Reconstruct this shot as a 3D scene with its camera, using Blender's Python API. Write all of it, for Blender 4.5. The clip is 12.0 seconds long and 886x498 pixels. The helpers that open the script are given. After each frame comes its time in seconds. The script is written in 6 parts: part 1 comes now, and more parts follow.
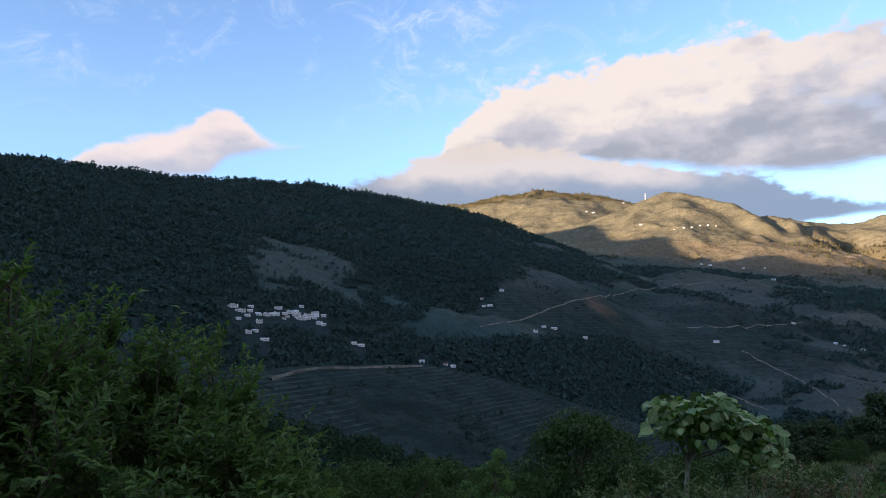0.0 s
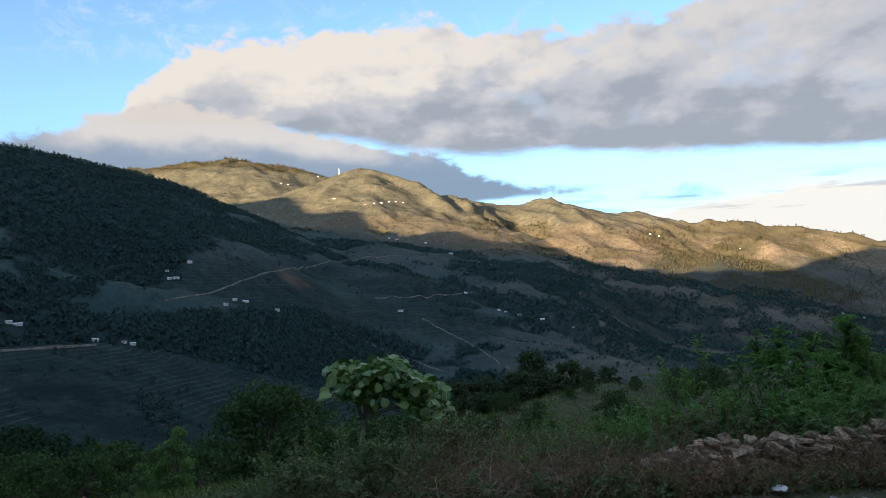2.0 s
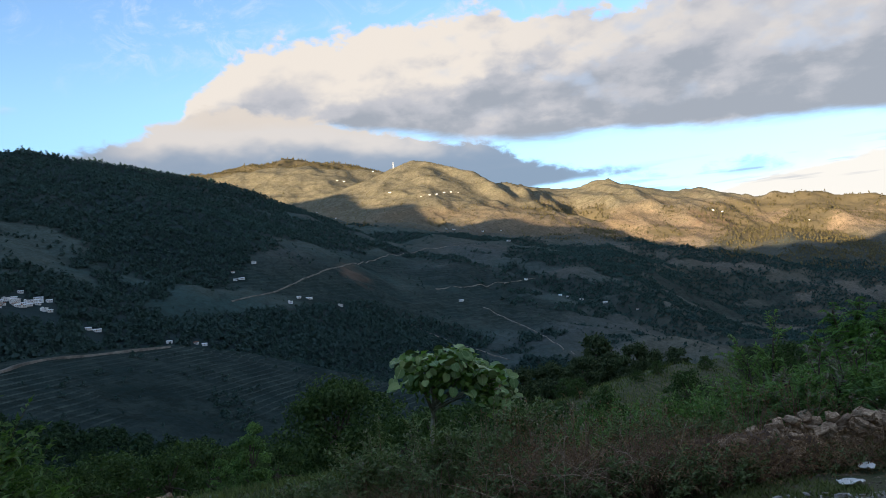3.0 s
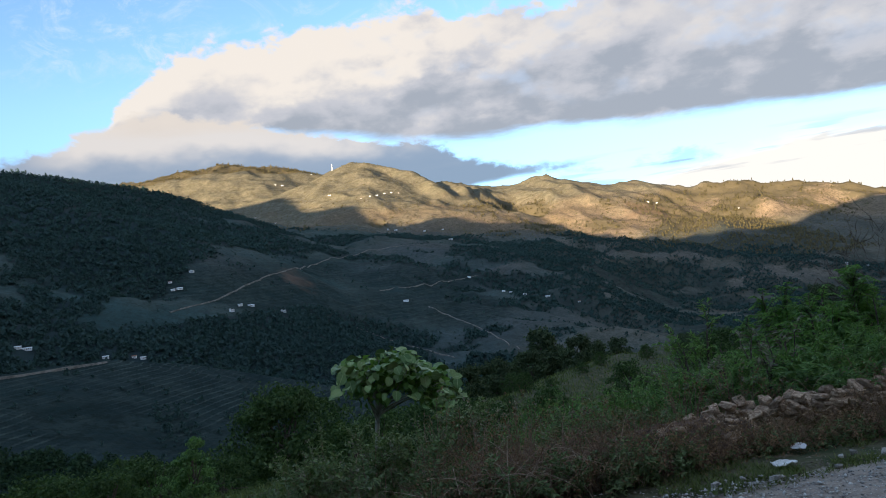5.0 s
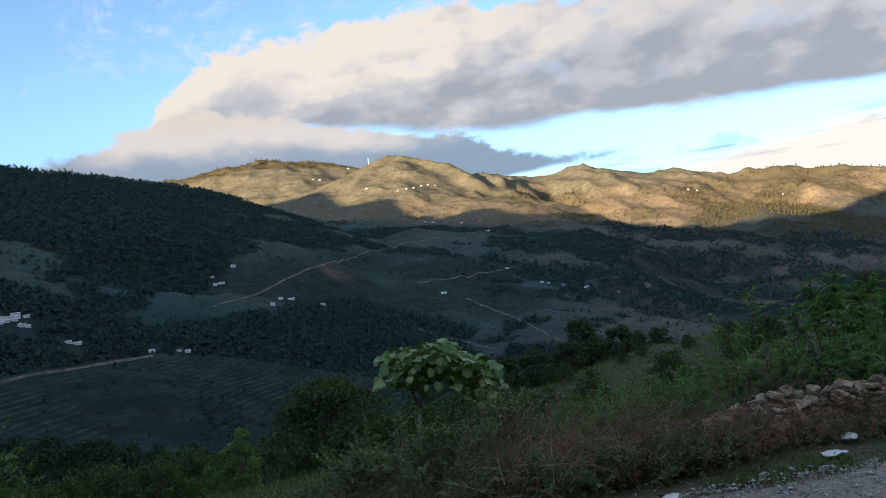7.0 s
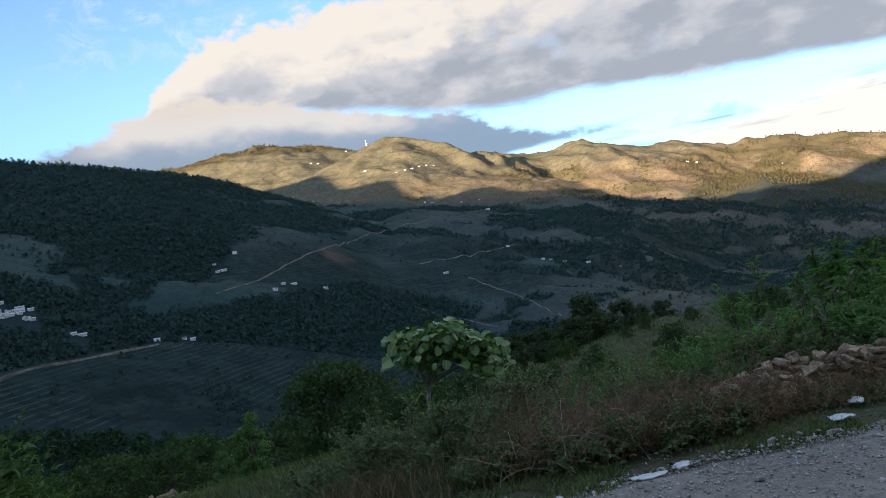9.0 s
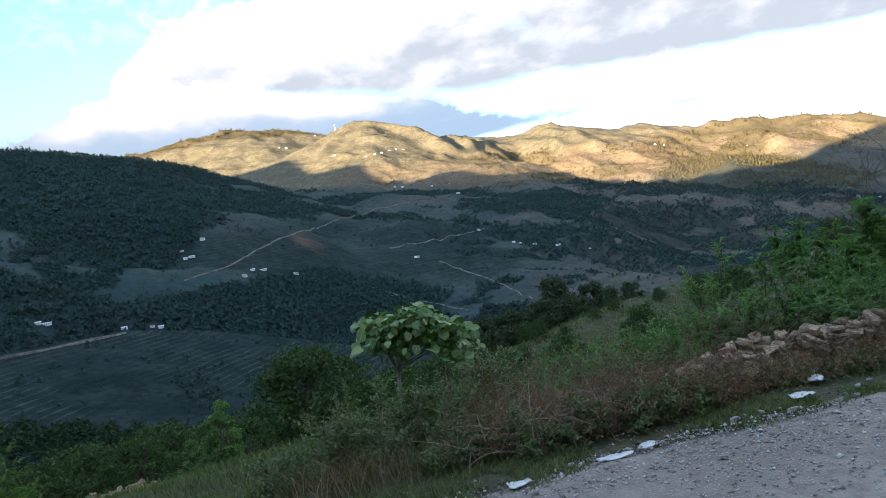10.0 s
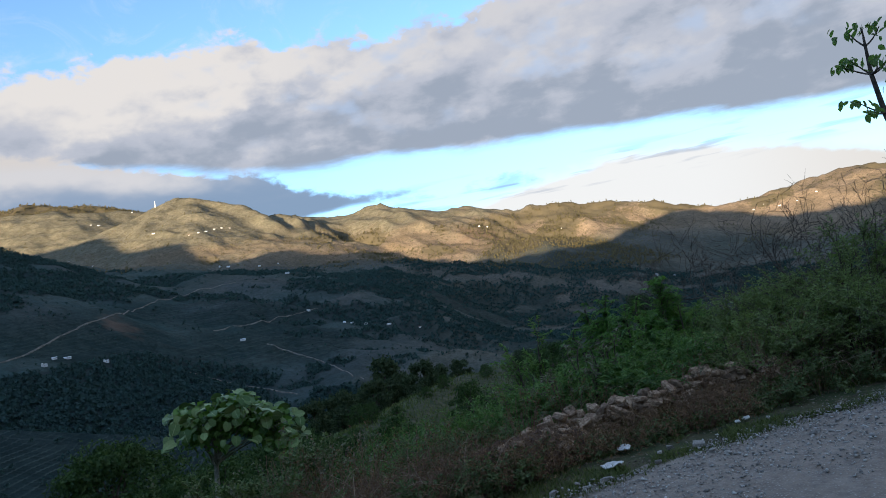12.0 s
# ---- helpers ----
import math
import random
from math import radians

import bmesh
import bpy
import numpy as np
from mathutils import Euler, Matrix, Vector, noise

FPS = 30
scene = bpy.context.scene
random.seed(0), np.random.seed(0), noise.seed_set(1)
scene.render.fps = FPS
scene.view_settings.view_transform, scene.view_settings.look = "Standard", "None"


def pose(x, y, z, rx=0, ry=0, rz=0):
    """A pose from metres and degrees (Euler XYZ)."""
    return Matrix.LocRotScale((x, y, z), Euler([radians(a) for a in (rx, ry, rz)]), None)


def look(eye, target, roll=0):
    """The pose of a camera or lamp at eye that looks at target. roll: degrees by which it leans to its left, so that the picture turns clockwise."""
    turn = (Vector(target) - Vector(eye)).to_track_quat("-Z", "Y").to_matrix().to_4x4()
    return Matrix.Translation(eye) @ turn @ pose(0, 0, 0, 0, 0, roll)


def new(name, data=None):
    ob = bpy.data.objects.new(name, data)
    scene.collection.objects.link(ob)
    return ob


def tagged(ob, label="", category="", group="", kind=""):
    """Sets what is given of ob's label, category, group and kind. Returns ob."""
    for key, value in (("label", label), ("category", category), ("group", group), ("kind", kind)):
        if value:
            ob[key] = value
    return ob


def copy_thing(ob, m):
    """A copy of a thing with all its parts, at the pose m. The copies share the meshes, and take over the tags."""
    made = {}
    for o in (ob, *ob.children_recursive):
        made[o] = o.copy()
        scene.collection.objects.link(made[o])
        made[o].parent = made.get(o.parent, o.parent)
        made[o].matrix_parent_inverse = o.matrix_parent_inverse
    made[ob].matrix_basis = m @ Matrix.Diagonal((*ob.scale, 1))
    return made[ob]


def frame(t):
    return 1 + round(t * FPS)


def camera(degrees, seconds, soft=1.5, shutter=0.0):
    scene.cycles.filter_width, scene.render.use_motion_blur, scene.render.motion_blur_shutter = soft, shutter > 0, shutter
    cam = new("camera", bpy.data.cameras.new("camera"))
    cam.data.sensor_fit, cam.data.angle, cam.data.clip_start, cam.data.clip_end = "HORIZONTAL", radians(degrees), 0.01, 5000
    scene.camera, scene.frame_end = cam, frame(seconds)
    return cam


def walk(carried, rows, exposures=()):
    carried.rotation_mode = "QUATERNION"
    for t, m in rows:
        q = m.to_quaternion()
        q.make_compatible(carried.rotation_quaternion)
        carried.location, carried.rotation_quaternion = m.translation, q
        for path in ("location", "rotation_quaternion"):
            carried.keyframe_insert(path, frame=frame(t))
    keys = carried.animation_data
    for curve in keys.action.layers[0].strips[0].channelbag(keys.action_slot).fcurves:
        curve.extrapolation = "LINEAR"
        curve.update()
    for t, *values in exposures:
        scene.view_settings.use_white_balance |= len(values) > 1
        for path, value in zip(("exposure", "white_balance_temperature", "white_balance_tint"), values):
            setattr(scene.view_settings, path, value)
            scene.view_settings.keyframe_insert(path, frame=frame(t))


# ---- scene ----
cam = camera(63.07, 12.0, soft=0.4)
PATH = [
    (0, -0.105, 0.019, 1.728, 96.00, 0.99, 0.10),
    (0.5, -0.049, -0.013, 1.707, 95.37, 1.45, -11.68),
    (1, -0.004, -0.055, 1.690, 95.38, 1.26, -21.19),
    (1.5, 0.017, -0.030, 1.694, 94.93, 2.87, -24.03),
    (2, 0.001, -0.010, 1.683, 93.21, 1.76, -23.87),
    (2.5, -0.013, -0.006, 1.692, 92.36, 2.88, -21.17),
    (2.7, -0.030, -0.010, 1.681, 92.60, 4.54, -19.10),
    (4.3, 0.007, -0.007, 1.700, 92.01, 6.12, -21.40),
    (4.5, 0.039, 0.013, 1.691, 92.18, 6.81, -22.50),
    (5, 0.046, 0.030, 1.699, 92.16, 6.99, -23.60),
    (5.5, 0.036, 0.032, 1.698, 92.11, 7.24, -22.93),
    (6, 0.020, 0.031, 1.698, 91.30, 6.25, -23.41),
    (6.5, 0.007, 0.020, 1.699, 91.60, 6.43, -21.85),
    (7, 0.006, 0.012, 1.702, 91.89, 7.68, -20.60),
    (7.2, 0.011, 0.018, 1.701, 91.55, 6.92, -20.87),
    (8.8, -0.027, 0.002, 1.701, 91.41, 9.85, -21.13),
    (9, -0.036, 0.002, 1.695, 90.32, 9.51, -20.49),
    (9.5, -0.038, -0.014, 1.698, 89.49, 8.45, -19.22),
    (10, -0.007, 0.005, 1.700, 88.66, 10.06, -22.85),
    (10.5, 0.005, 0.000, 1.709, 91.29, 9.76, -24.75),
    (11, 0.023, -0.007, 1.714, 92.15, 9.34, -28.88),
    (11.5, 0.048, -0.009, 1.709, 92.34, 10.03, -32.59),
    (12, 0.048, -0.014, 1.707, 92.53, 10.65, -36.42),
]
EXPOSURE, SKY = 1.6, 0.1
walk(cam, [(t, pose(x, y, z, rx, ry, rz)) for t, x, y, z, rx, ry, rz in PATH],
     exposures=[(0.0, EXPOSURE + 0.1, 6380, 17), (1.5, EXPOSURE + 0.03, 6280, 9), (2.7, EXPOSURE, 6430, 10), (4.3, EXPOSURE + 0.4, 6430, 10), (5.0, EXPOSURE + 0.1, 6330, 10), (5.5, EXPOSURE + 0.05, 6430, 10), (6.0, EXPOSURE, 6430, 10), (7.0, EXPOSURE + 0.05, 6430, 10), (8.8, EXPOSURE - 0.05, 6380, 10),
                (9.5, EXPOSURE + 0.85, 6430, 10), (10.0, EXPOSURE + 0.85, 6430, 10), (10.5, EXPOSURE + 0.58, 6430, 10), (11.0, EXPOSURE, 6480, 13), (11.5, EXPOSURE, 6280, 11), (12.0, EXPOSURE - 0.05, 5980, 10)])

SUN_BEARING, SUN_ELEVATION = 235.0, 5.0
sun = new("sun", bpy.data.lights.new("sun", "SUN"))
sun.data.energy, sun.data.angle, sun.data.color = 5.6, radians(0.4), (1.0, 0.77, 0.47)
sun.matrix_world = look((0, 0, 900), (-math.sin(radians(SUN_BEARING)), -math.cos(radians(SUN_BEARING)), 900 - math.tan(radians(SUN_ELEVATION))))


class Nodes:
    """Short hand for building a node tree."""

    def __init__(self, tree):
        self.tree = tree
        tree.nodes.clear()

    def add(self, kind, inputs=(), **settings):
        n = self.tree.nodes.new(kind)
        for key, value in settings.items():
            setattr(n, key, value)
        for key, value in dict(inputs).items():
            self.put(n.inputs[key], value)
        return n

    def put(self, socket, value):
        if isinstance(value, bpy.types.NodeSocket):
            self.tree.links.new(value, socket)
        elif isinstance(value, tuple) and len(value) == 3 and socket.type == "RGBA":
            socket.default_value = (*value, 1)
        else:
            socket.default_value = value

    def math(self, op, a, b=0.0, c=0.0, clamp=False):
        return self.add("ShaderNodeMath", {0: a, 1: b, 2: c}, operation=op, use_clamp=clamp).outputs[0]

    def step(self, x, a, b, lo=0.0, hi=1.0):
        return self.add("ShaderNodeMapRange", {0: x, 1: a, 2: b, 3: lo, 4: hi}, interpolation_type="SMOOTHSTEP").outputs[0]

    def mix(self, f, a, b, mode="MIX"):
        n = self.add("ShaderNodeMix", data_type="RGBA", blend_type=mode)
        for k, v in ((0, f), (6, a), (7, b)):
            self.put(n.inputs[k], v)
        return n.outputs[2]

    def noise(self, vector, scale, detail=4.0, rough=0.55, distort=0.0):
        return self.add("ShaderNodeTexNoise", {"Vector": vector, "Scale": scale, "Detail": detail, "Roughness": rough, "Distortion": distort}).outputs[0]

    def curve(self, x, points, lo, hi):
        """A value along x, through the given points; x and value in degrees."""
        n = self.add("ShaderNodeFloatCurve", {"Value": self.add("ShaderNodeMapRange", {0: x, 1: lo, 2: hi, 3: 0.0, 4: 1.0}).outputs[0]})
        c = n.mapping.curves[0]
        for i, (px, py) in enumerate(points):
            place = ((px - lo) / (hi - lo), py / 50)
            if i < 2:
                c.points[i].location = place
            else:
                c.points.new(*place)
        n.mapping.update()
        return self.math("MULTIPLY", n.outputs[0], 50.0)

    def xyz(self, x, y, z):
        return self.add("ShaderNodeCombineXYZ", {0: x, 1: y, 2: z}).outputs[0]


def build_sky():
    world = bpy.data.worlds.new("evening_sky")
    scene.world = world
    world.use_nodes = True
    n = Nodes(world.node_tree)
    out = n.add("ShaderNodeOutputWorld")
    sky = n.add("ShaderNodeTexSky", sky_type="NISHITA", sun_disc=False, sun_elevation=radians(SUN_ELEVATION + 9), sun_rotation=radians(SUN_BEARING),
                altitude=1500.0, air_density=1.0, dust_density=0.6, ozone_density=1.5)
    way = n.add("ShaderNodeTexCoord").outputs["Generated"]
    sep = n.add("ShaderNodeSeparateXYZ", {0: way})
    x, y, z = sep.outputs
    az = n.math("MULTIPLY", n.math("ARCTAN2", x, y), 57.2958)
    el = n.math("MULTIPLY", n.math("ARCSINE", z), 57.2958)
    flat = n.xyz(az, n.math("MULTIPLY", el, 1.7), 0.0)
    toward = n.add("ShaderNodeVectorMath", {0: flat, 1: (-0.9, 2.6, 0.0)}, operation="ADD").outputs[0]
    streaky = n.math("SUBTRACT", n.noise(n.xyz(n.math("MULTIPLY", az, 0.25), el, 3.0), 0.55, 5, 0.6, 0.2), 0.5)

    def heap(at):
        """Billows, large and small, as a height of cloud."""
        wob = n.add("ShaderNodeTexNoise", {"Vector": at, "Scale": 0.22, "Detail": 4.0, "Roughness": 0.6})
        bent = n.add("ShaderNodeVectorMath", {0: at, 1: n.add("ShaderNodeVectorMath", {0: wob.outputs["Color"], 1: (5.0, 5.0, 0.0)}, operation="MULTIPLY").outputs[0]}, operation="ADD").outputs[0]
        lobes = n.add("ShaderNodeTexVoronoi", {"Vector": bent, "Scale": 0.17, "Smoothness": 0.8, "Detail": 2.0, "Roughness": 0.5}, feature="SMOOTH_F1").outputs["Distance"]
        return n.math("SUBTRACT", n.math("ADD", n.math("MULTIPLY", n.noise(at, 0.075, 4, 0.55), 1.5), n.math("MULTIPLY", n.noise(at, 0.24, 5, 0.55), 0.5)), n.math("MULTIPLY", lobes, 0.75))

    here, sunward = heap(flat), heap(toward)
    relief = n.math("SUBTRACT", here, sunward)
    big = n.math("SUBTRACT", n.noise(flat, 0.10, 3, 0.5, 0.0), 0.5)
    puff = n.math("SUBTRACT", n.noise(flat, 0.30, 4, 0.5, 0.15), 0.5)
    crisp = n.math("SUBTRACT", n.noise(flat, 0.62, 5, 0.6, 0.3), 0.5)
    ragged = n.math("ADD", n.math("MULTIPLY", n.math("SUBTRACT", here, 0.62), 3.2), n.math("MULTIPLY", crisp, 2.6))

    def bank(top, bottom, soft_top, soft_bottom, rag):
        """A cloud between two outlines: its cover, and how high in it one looks (0 at the base, 1 at the top)."""
        t = n.math("ADD", n.curve(az, top, -60, 110), n.math("MULTIPLY", ragged, rag))
        b = n.math("ADD", n.curve(az, bottom, -60, 110), n.math("MULTIPLY", streaky, 2.0 * rag))
        over = n.step(n.math("SUBTRACT", t, el), 0.0, soft_top)
        under = n.step(n.math("SUBTRACT", el, b), 0.0, soft_bottom)
        up = n.math("DIVIDE", n.math("SUBTRACT", el, b), n.math("MAXIMUM", n.math("SUBTRACT", t, b), 0.5))
        return n.math("MULTIPLY", over, under), up

    K = 1.0 / 2 ** EXPOSURE

    def tone(r, g, b):
        return tuple(K * v for v in (r, g, b))

    colour = n.mix(1.0, sky.outputs[0], (SKY, SKY, SKY), "MULTIPLY")
    colour = n.mix(1.0, colour, n.mix(n.step(el, 0.0, 16.0), (0.47, 0.61, 0.78), (0.9, 1.0, 1.05)), "MULTIPLY")
    # high thin wisps
    wisp = n.math("MULTIPLY", n.step(n.noise(n.xyz(az, n.math("MULTIPLY", el, 1.3), 7.0), 0.16, 8, 0.68, 1.2), 0.5, 0.78), n.step(el, 13, 20))
    colour = n.mix(n.math("MULTIPLY", wisp, 0.55), colour, tone(0.72, 0.82, 0.95))
    curls = n.math("MULTIPLY", n.step(n.noise(n.xyz(az, n.math("MULTIPLY", el, 1.5), 17.0), 0.30, 9, 0.68, 0.9), 0.47, 0.74), n.math("MULTIPLY", n.step(el, 15, 19), n.math("MULTIPLY", n.step(az, -9, -2), n.step(az, 10, 2))))
    colour = n.mix(n.math("MULTIPLY", curls, 0.7), colour, tone(0.74, 0.84, 0.96))
    # broken cloud added all over the unseen upper sky to brighten the shaded land
    fill_cloud = n.math("MULTIPLY", n.step(n.noise(way, 2.0, 6, 0.6, 0.4), 0.40, 0.58), n.step(el, 30, 48))
    colour = n.mix(n.math("MULTIPLY", fill_cloud, 0.55), colour, tone(0.80, 0.87, 0.97))
    # the white bank low in the distance
    cover, up = bank([(-60, 0), (20, 2), (33, 4.6), (37, 5.6), (43, 6.7), (50, 7.6), (55, 7.4), (60, 6.8), (64, 5.8), (69, 4.2), (80, 4), (110, 5)], [(-60, 0), (110, 0)], 1.1, 0.3, 0.35)
    colour = n.mix(cover, colour, n.mix(n.step(az, 56, 74), tone(0.97, 0.93, 0.86), tone(0.84, 0.76, 0.66)))
    lines = n.math("MULTIPLY", n.step(n.noise(n.xyz(n.math("MULTIPLY", az, 0.16), n.math("MULTIPLY", el, 1.5), 11.0), 1.0, 3, 0.5), 0.53, 0.66),
                   n.math("MULTIPLY", n.step(el, 4.6, 5.6), n.math("MULTIPLY", n.step(el, 8.2, 7.0), n.step(az, 26, 36))))
    colour = n.mix(n.math("MULTIPLY", lines, 0.5), colour, tone(0.36, 0.42, 0.52))
    # a small cloud over the near hill
    cover, up = bank([(-60, 8), (-29, 11.5), (-26.2, 13.6), (-21.6, 14.9), (-19.2, 15.9), (-17.4, 16.7), (-15.6, 16.1), (-13.8, 14.9), (-11.4, 14.6), (-9, 13.2), (0, 8), (110, 8)],
                     [(-60, 11), (-25, 11.0), (-18.5, 11.2), (-16.8, 12.6), (-13, 13.3), (-8, 13.8), (110, 14)], 0.6, 0.9, 0.35)
    colour = n.mix(n.math("MULTIPLY", cover, 0.9), colour, n.mix(n.step(n.math("ADD", up, puff), 0.2, 0.8), tone(0.52, 0.52, 0.56), tone(0.92, 0.78, 0.68)))
    # the great bank
    cover, up = bank([(-60, 9), (-4, 11.0), (-1.0, 13.0), (0.5, 15.4), (2.0, 17.3), (3.8, 19.0), (8.3, 20.2), (13.7, 20.0), (17, 21.3), (21.4, 21.6), (25, 22.0), (26.6, 21.0), (30, 21.4), (36, 21.0), (43, 21.2), (50, 22.2), (60, 27), (80, 34), (110, 36)],
                     [(-60, 13), (-2, 12.4), (5, 12.4), (9, 12.2), (13, 11.8), (18.5, 11.0), (23, 10.2), (28, 9.9), (32.4, 9.9), (41, 9.4), (46.4, 9.2), (51.6, 8.7), (57, 8.2), (63, 7.3), (70, 6.8), (110, 6)], 0.8, 1.2, 0.85)
    right = n.step(az, 15, 34)
    lit = n.math("ADD", n.math("ADD", n.math("MULTIPLY", up, n.math("SUBTRACT", 1.15, n.math("MULTIPLY", right, 0.35))), n.math("ADD", n.math("MULTIPLY", relief, 0.75), n.math("MULTIPLY", crisp, 0.45))), n.math("ADD", n.math("MULTIPLY", big, 0.9), n.math("MULTIPLY", right, -0.10)))
    body = n.mix(n.step(n.math("ADD", lit, n.math("MULTIPLY", streaky, 0.7)), -0.05, 0.40), tone(0.37, 0.39, 0.43), tone(0.56, 0.55, 0.57))
    body = n.mix(n.math("MULTIPLY", n.step(lit, 0.30, 0.72), n.step(az, 20, 45, 1.0, 0.45)), body, tone(0.88, 0.79, 0.69))
    gap = n.math("MULTIPLY", n.step(n.math("ADD", puff, n.math("MULTIPLY", big, 0.8)), 0.0, 0.26), n.math("MULTIPLY", n.step(az, 17, 23), n.step(up, 0.15, 0.45)))
    body = n.mix(n.math("MULTIPLY", gap, 0.6), body, tone(0.50, 0.60, 0.76))
    colour = n.mix(n.math("MULTIPLY", cover, 0.97), colour, body)
    # the lower bank behind the far hills, warm above and grey below
    cover, up = bank([(-60, 6), (-18, 9.5), (-11.5, 11.5), (-6.7, 12.6), (-3.8, 13.1), (-0.7, 14.0), (3.7, 15.2), (9.2, 14.9), (15.3, 14.0), (19.5, 12.8), (22.5, 11.8), (25, 10.8), (28, 9.7), (31, 8.7), (35.5, 7.8), (45, 7.4), (48, 5.8), (60, 2), (110, 2)],
                     [(-60, 0), (20, 2), (25, 6.0), (30, 6.6), (38, 6.4), (46, 6.0), (110, 6)], 0.8, 0.6, 0.75)
    high = n.math("ADD", el, n.math("ADD", n.math("MULTIPLY", puff, 1.6), n.math("MULTIPLY", relief, 1.4)))
    warm = n.math("MULTIPLY", n.step(high, 10.0, 12.2), n.math("MULTIPLY", n.step(az, -7.0, -2.0), n.step(az, 27, 20, 0.0, 0.9)))
    low = n.mix(warm, n.mix(n.step(n.math("ADD", el, n.math("MULTIPLY", streaky, 4.0)), 8.0, 11.0), tone(0.24, 0.30, 0.39), tone(0.32, 0.36, 0.43)), tone(0.80, 0.71, 0.62))
    colour = n.mix(n.math("MULTIPLY", cover, n.step(az, 29, 38, 0.93, 0.45)), colour, low)
    n.tree.links.new(n.add("ShaderNodeBackground", {"Color": colour, "Strength": 1.0}).outputs[0], out.inputs[0])


build_sky()

# ---- materials ----
def material(name, rough=0.8, metal=0.0):
    m = bpy.data.materials.new(name)
    m.use_nodes = True
    n = Nodes(m.node_tree)
    out = n.add("ShaderNodeOutputMaterial")
    b = n.add("ShaderNodeBsdfPrincipled", {"Roughness": rough, "Metallic": metal})
    b.inputs["Specular IOR Level"].default_value = 0.25
    n.tree.links.new(b.outputs[0], out.inputs[0])
    return m, n, b


def bump(n, b, height, strength, distance):
    n.put(b.inputs["Normal"], n.add("ShaderNodeBump", {"Height": height, "Strength": strength, "Distance": distance}).outputs[0])


def ground_material():
    m, n, b = material("hillside_ground", 1.0)
    b.inputs["Specular IOR Level"].default_value = 0.03
    p = n.add("ShaderNodeNewGeometry").outputs["Position"]
    cov = n.add("ShaderNodeSeparateColor", {0: n.add("ShaderNodeAttribute", attribute_name="cover").outputs["Color"]})
    wood, field, near = cov.outputs
    # Alpha: dryness, plus the sunlit or hazy tone put into the ground colour.
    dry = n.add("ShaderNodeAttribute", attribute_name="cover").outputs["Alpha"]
    level = n.math("FRACT", n.add("ShaderNodeAttribute", attribute_name="terrace_level").outputs["Fac"])
    riser = n.math("MULTIPLY", n.step(level, 0.74, 0.80), n.step(level, 1.0, 0.90))
    wide, mid, fine = n.noise(p, 0.006, 6, 0.6), n.noise(p, 0.035, 6, 0.65), n.noise(p, 1.3, 6, 0.7)
    spots = n.math("ADD", n.math("MULTIPLY", n.noise(p, 0.30, 6, 0.75), 0.65), n.math("MULTIPLY", n.noise(p, 0.05, 4, 0.6), 0.35))
    # Shaded-slope tones, with the blue and lift of distance haze mixed in.
    hazy_shade = n.mix(n.step(wide, 0.35, 0.65), (0.032, 0.066, 0.065), (0.048, 0.090, 0.088))
    hazy_shade = n.mix(n.math("MULTIPLY", n.step(n.noise(p, 0.0022, 4, 0.6), 0.45, 0.62), 0.5), hazy_shade, (0.078, 0.084, 0.092))
    hazy_shade = n.mix(n.math("MULTIPLY", n.step(mid, 0.56, 0.72), 0.55), hazy_shade, (0.068, 0.102, 0.093))
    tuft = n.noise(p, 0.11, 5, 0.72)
    hazy_shade = n.mix(n.math("MULTIPLY", n.step(tuft, 0.46, 0.62), 0.5), hazy_shade, (0.026, 0.042, 0.038))
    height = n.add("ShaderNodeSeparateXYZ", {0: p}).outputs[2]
    # Far-range tones, warmed and brightened for the evening sun.
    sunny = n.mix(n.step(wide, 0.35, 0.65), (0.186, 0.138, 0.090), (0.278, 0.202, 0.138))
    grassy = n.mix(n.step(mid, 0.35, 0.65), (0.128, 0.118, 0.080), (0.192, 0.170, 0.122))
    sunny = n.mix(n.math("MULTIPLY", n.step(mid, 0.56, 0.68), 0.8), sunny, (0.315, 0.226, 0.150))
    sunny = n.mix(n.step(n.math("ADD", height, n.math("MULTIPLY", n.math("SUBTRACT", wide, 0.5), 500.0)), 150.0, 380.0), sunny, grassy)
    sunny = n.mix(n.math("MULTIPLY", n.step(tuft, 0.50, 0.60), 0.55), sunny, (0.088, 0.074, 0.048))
    c = n.mix(dry, hazy_shade, sunny)
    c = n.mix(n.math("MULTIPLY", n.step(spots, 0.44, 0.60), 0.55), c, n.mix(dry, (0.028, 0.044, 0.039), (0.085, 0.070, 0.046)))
    # The wood floor is blued for haze like the shaded slopes.
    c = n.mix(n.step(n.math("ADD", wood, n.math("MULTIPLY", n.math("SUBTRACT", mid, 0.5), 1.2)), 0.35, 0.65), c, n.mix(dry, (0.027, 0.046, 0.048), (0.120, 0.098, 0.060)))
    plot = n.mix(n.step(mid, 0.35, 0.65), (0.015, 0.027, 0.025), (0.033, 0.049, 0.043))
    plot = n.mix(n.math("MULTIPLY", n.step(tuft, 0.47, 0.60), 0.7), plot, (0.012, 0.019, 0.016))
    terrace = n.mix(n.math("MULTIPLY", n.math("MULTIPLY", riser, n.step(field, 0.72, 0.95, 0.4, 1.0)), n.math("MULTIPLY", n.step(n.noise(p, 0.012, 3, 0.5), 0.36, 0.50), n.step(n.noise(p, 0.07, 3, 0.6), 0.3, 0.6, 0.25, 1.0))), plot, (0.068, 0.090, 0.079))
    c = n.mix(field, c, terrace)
    c = n.mix(n.add("ShaderNodeAttribute", attribute_name="earth").outputs["Fac"], c, n.mix(mid, (0.14, 0.080, 0.055), (0.26, 0.165, 0.115)))
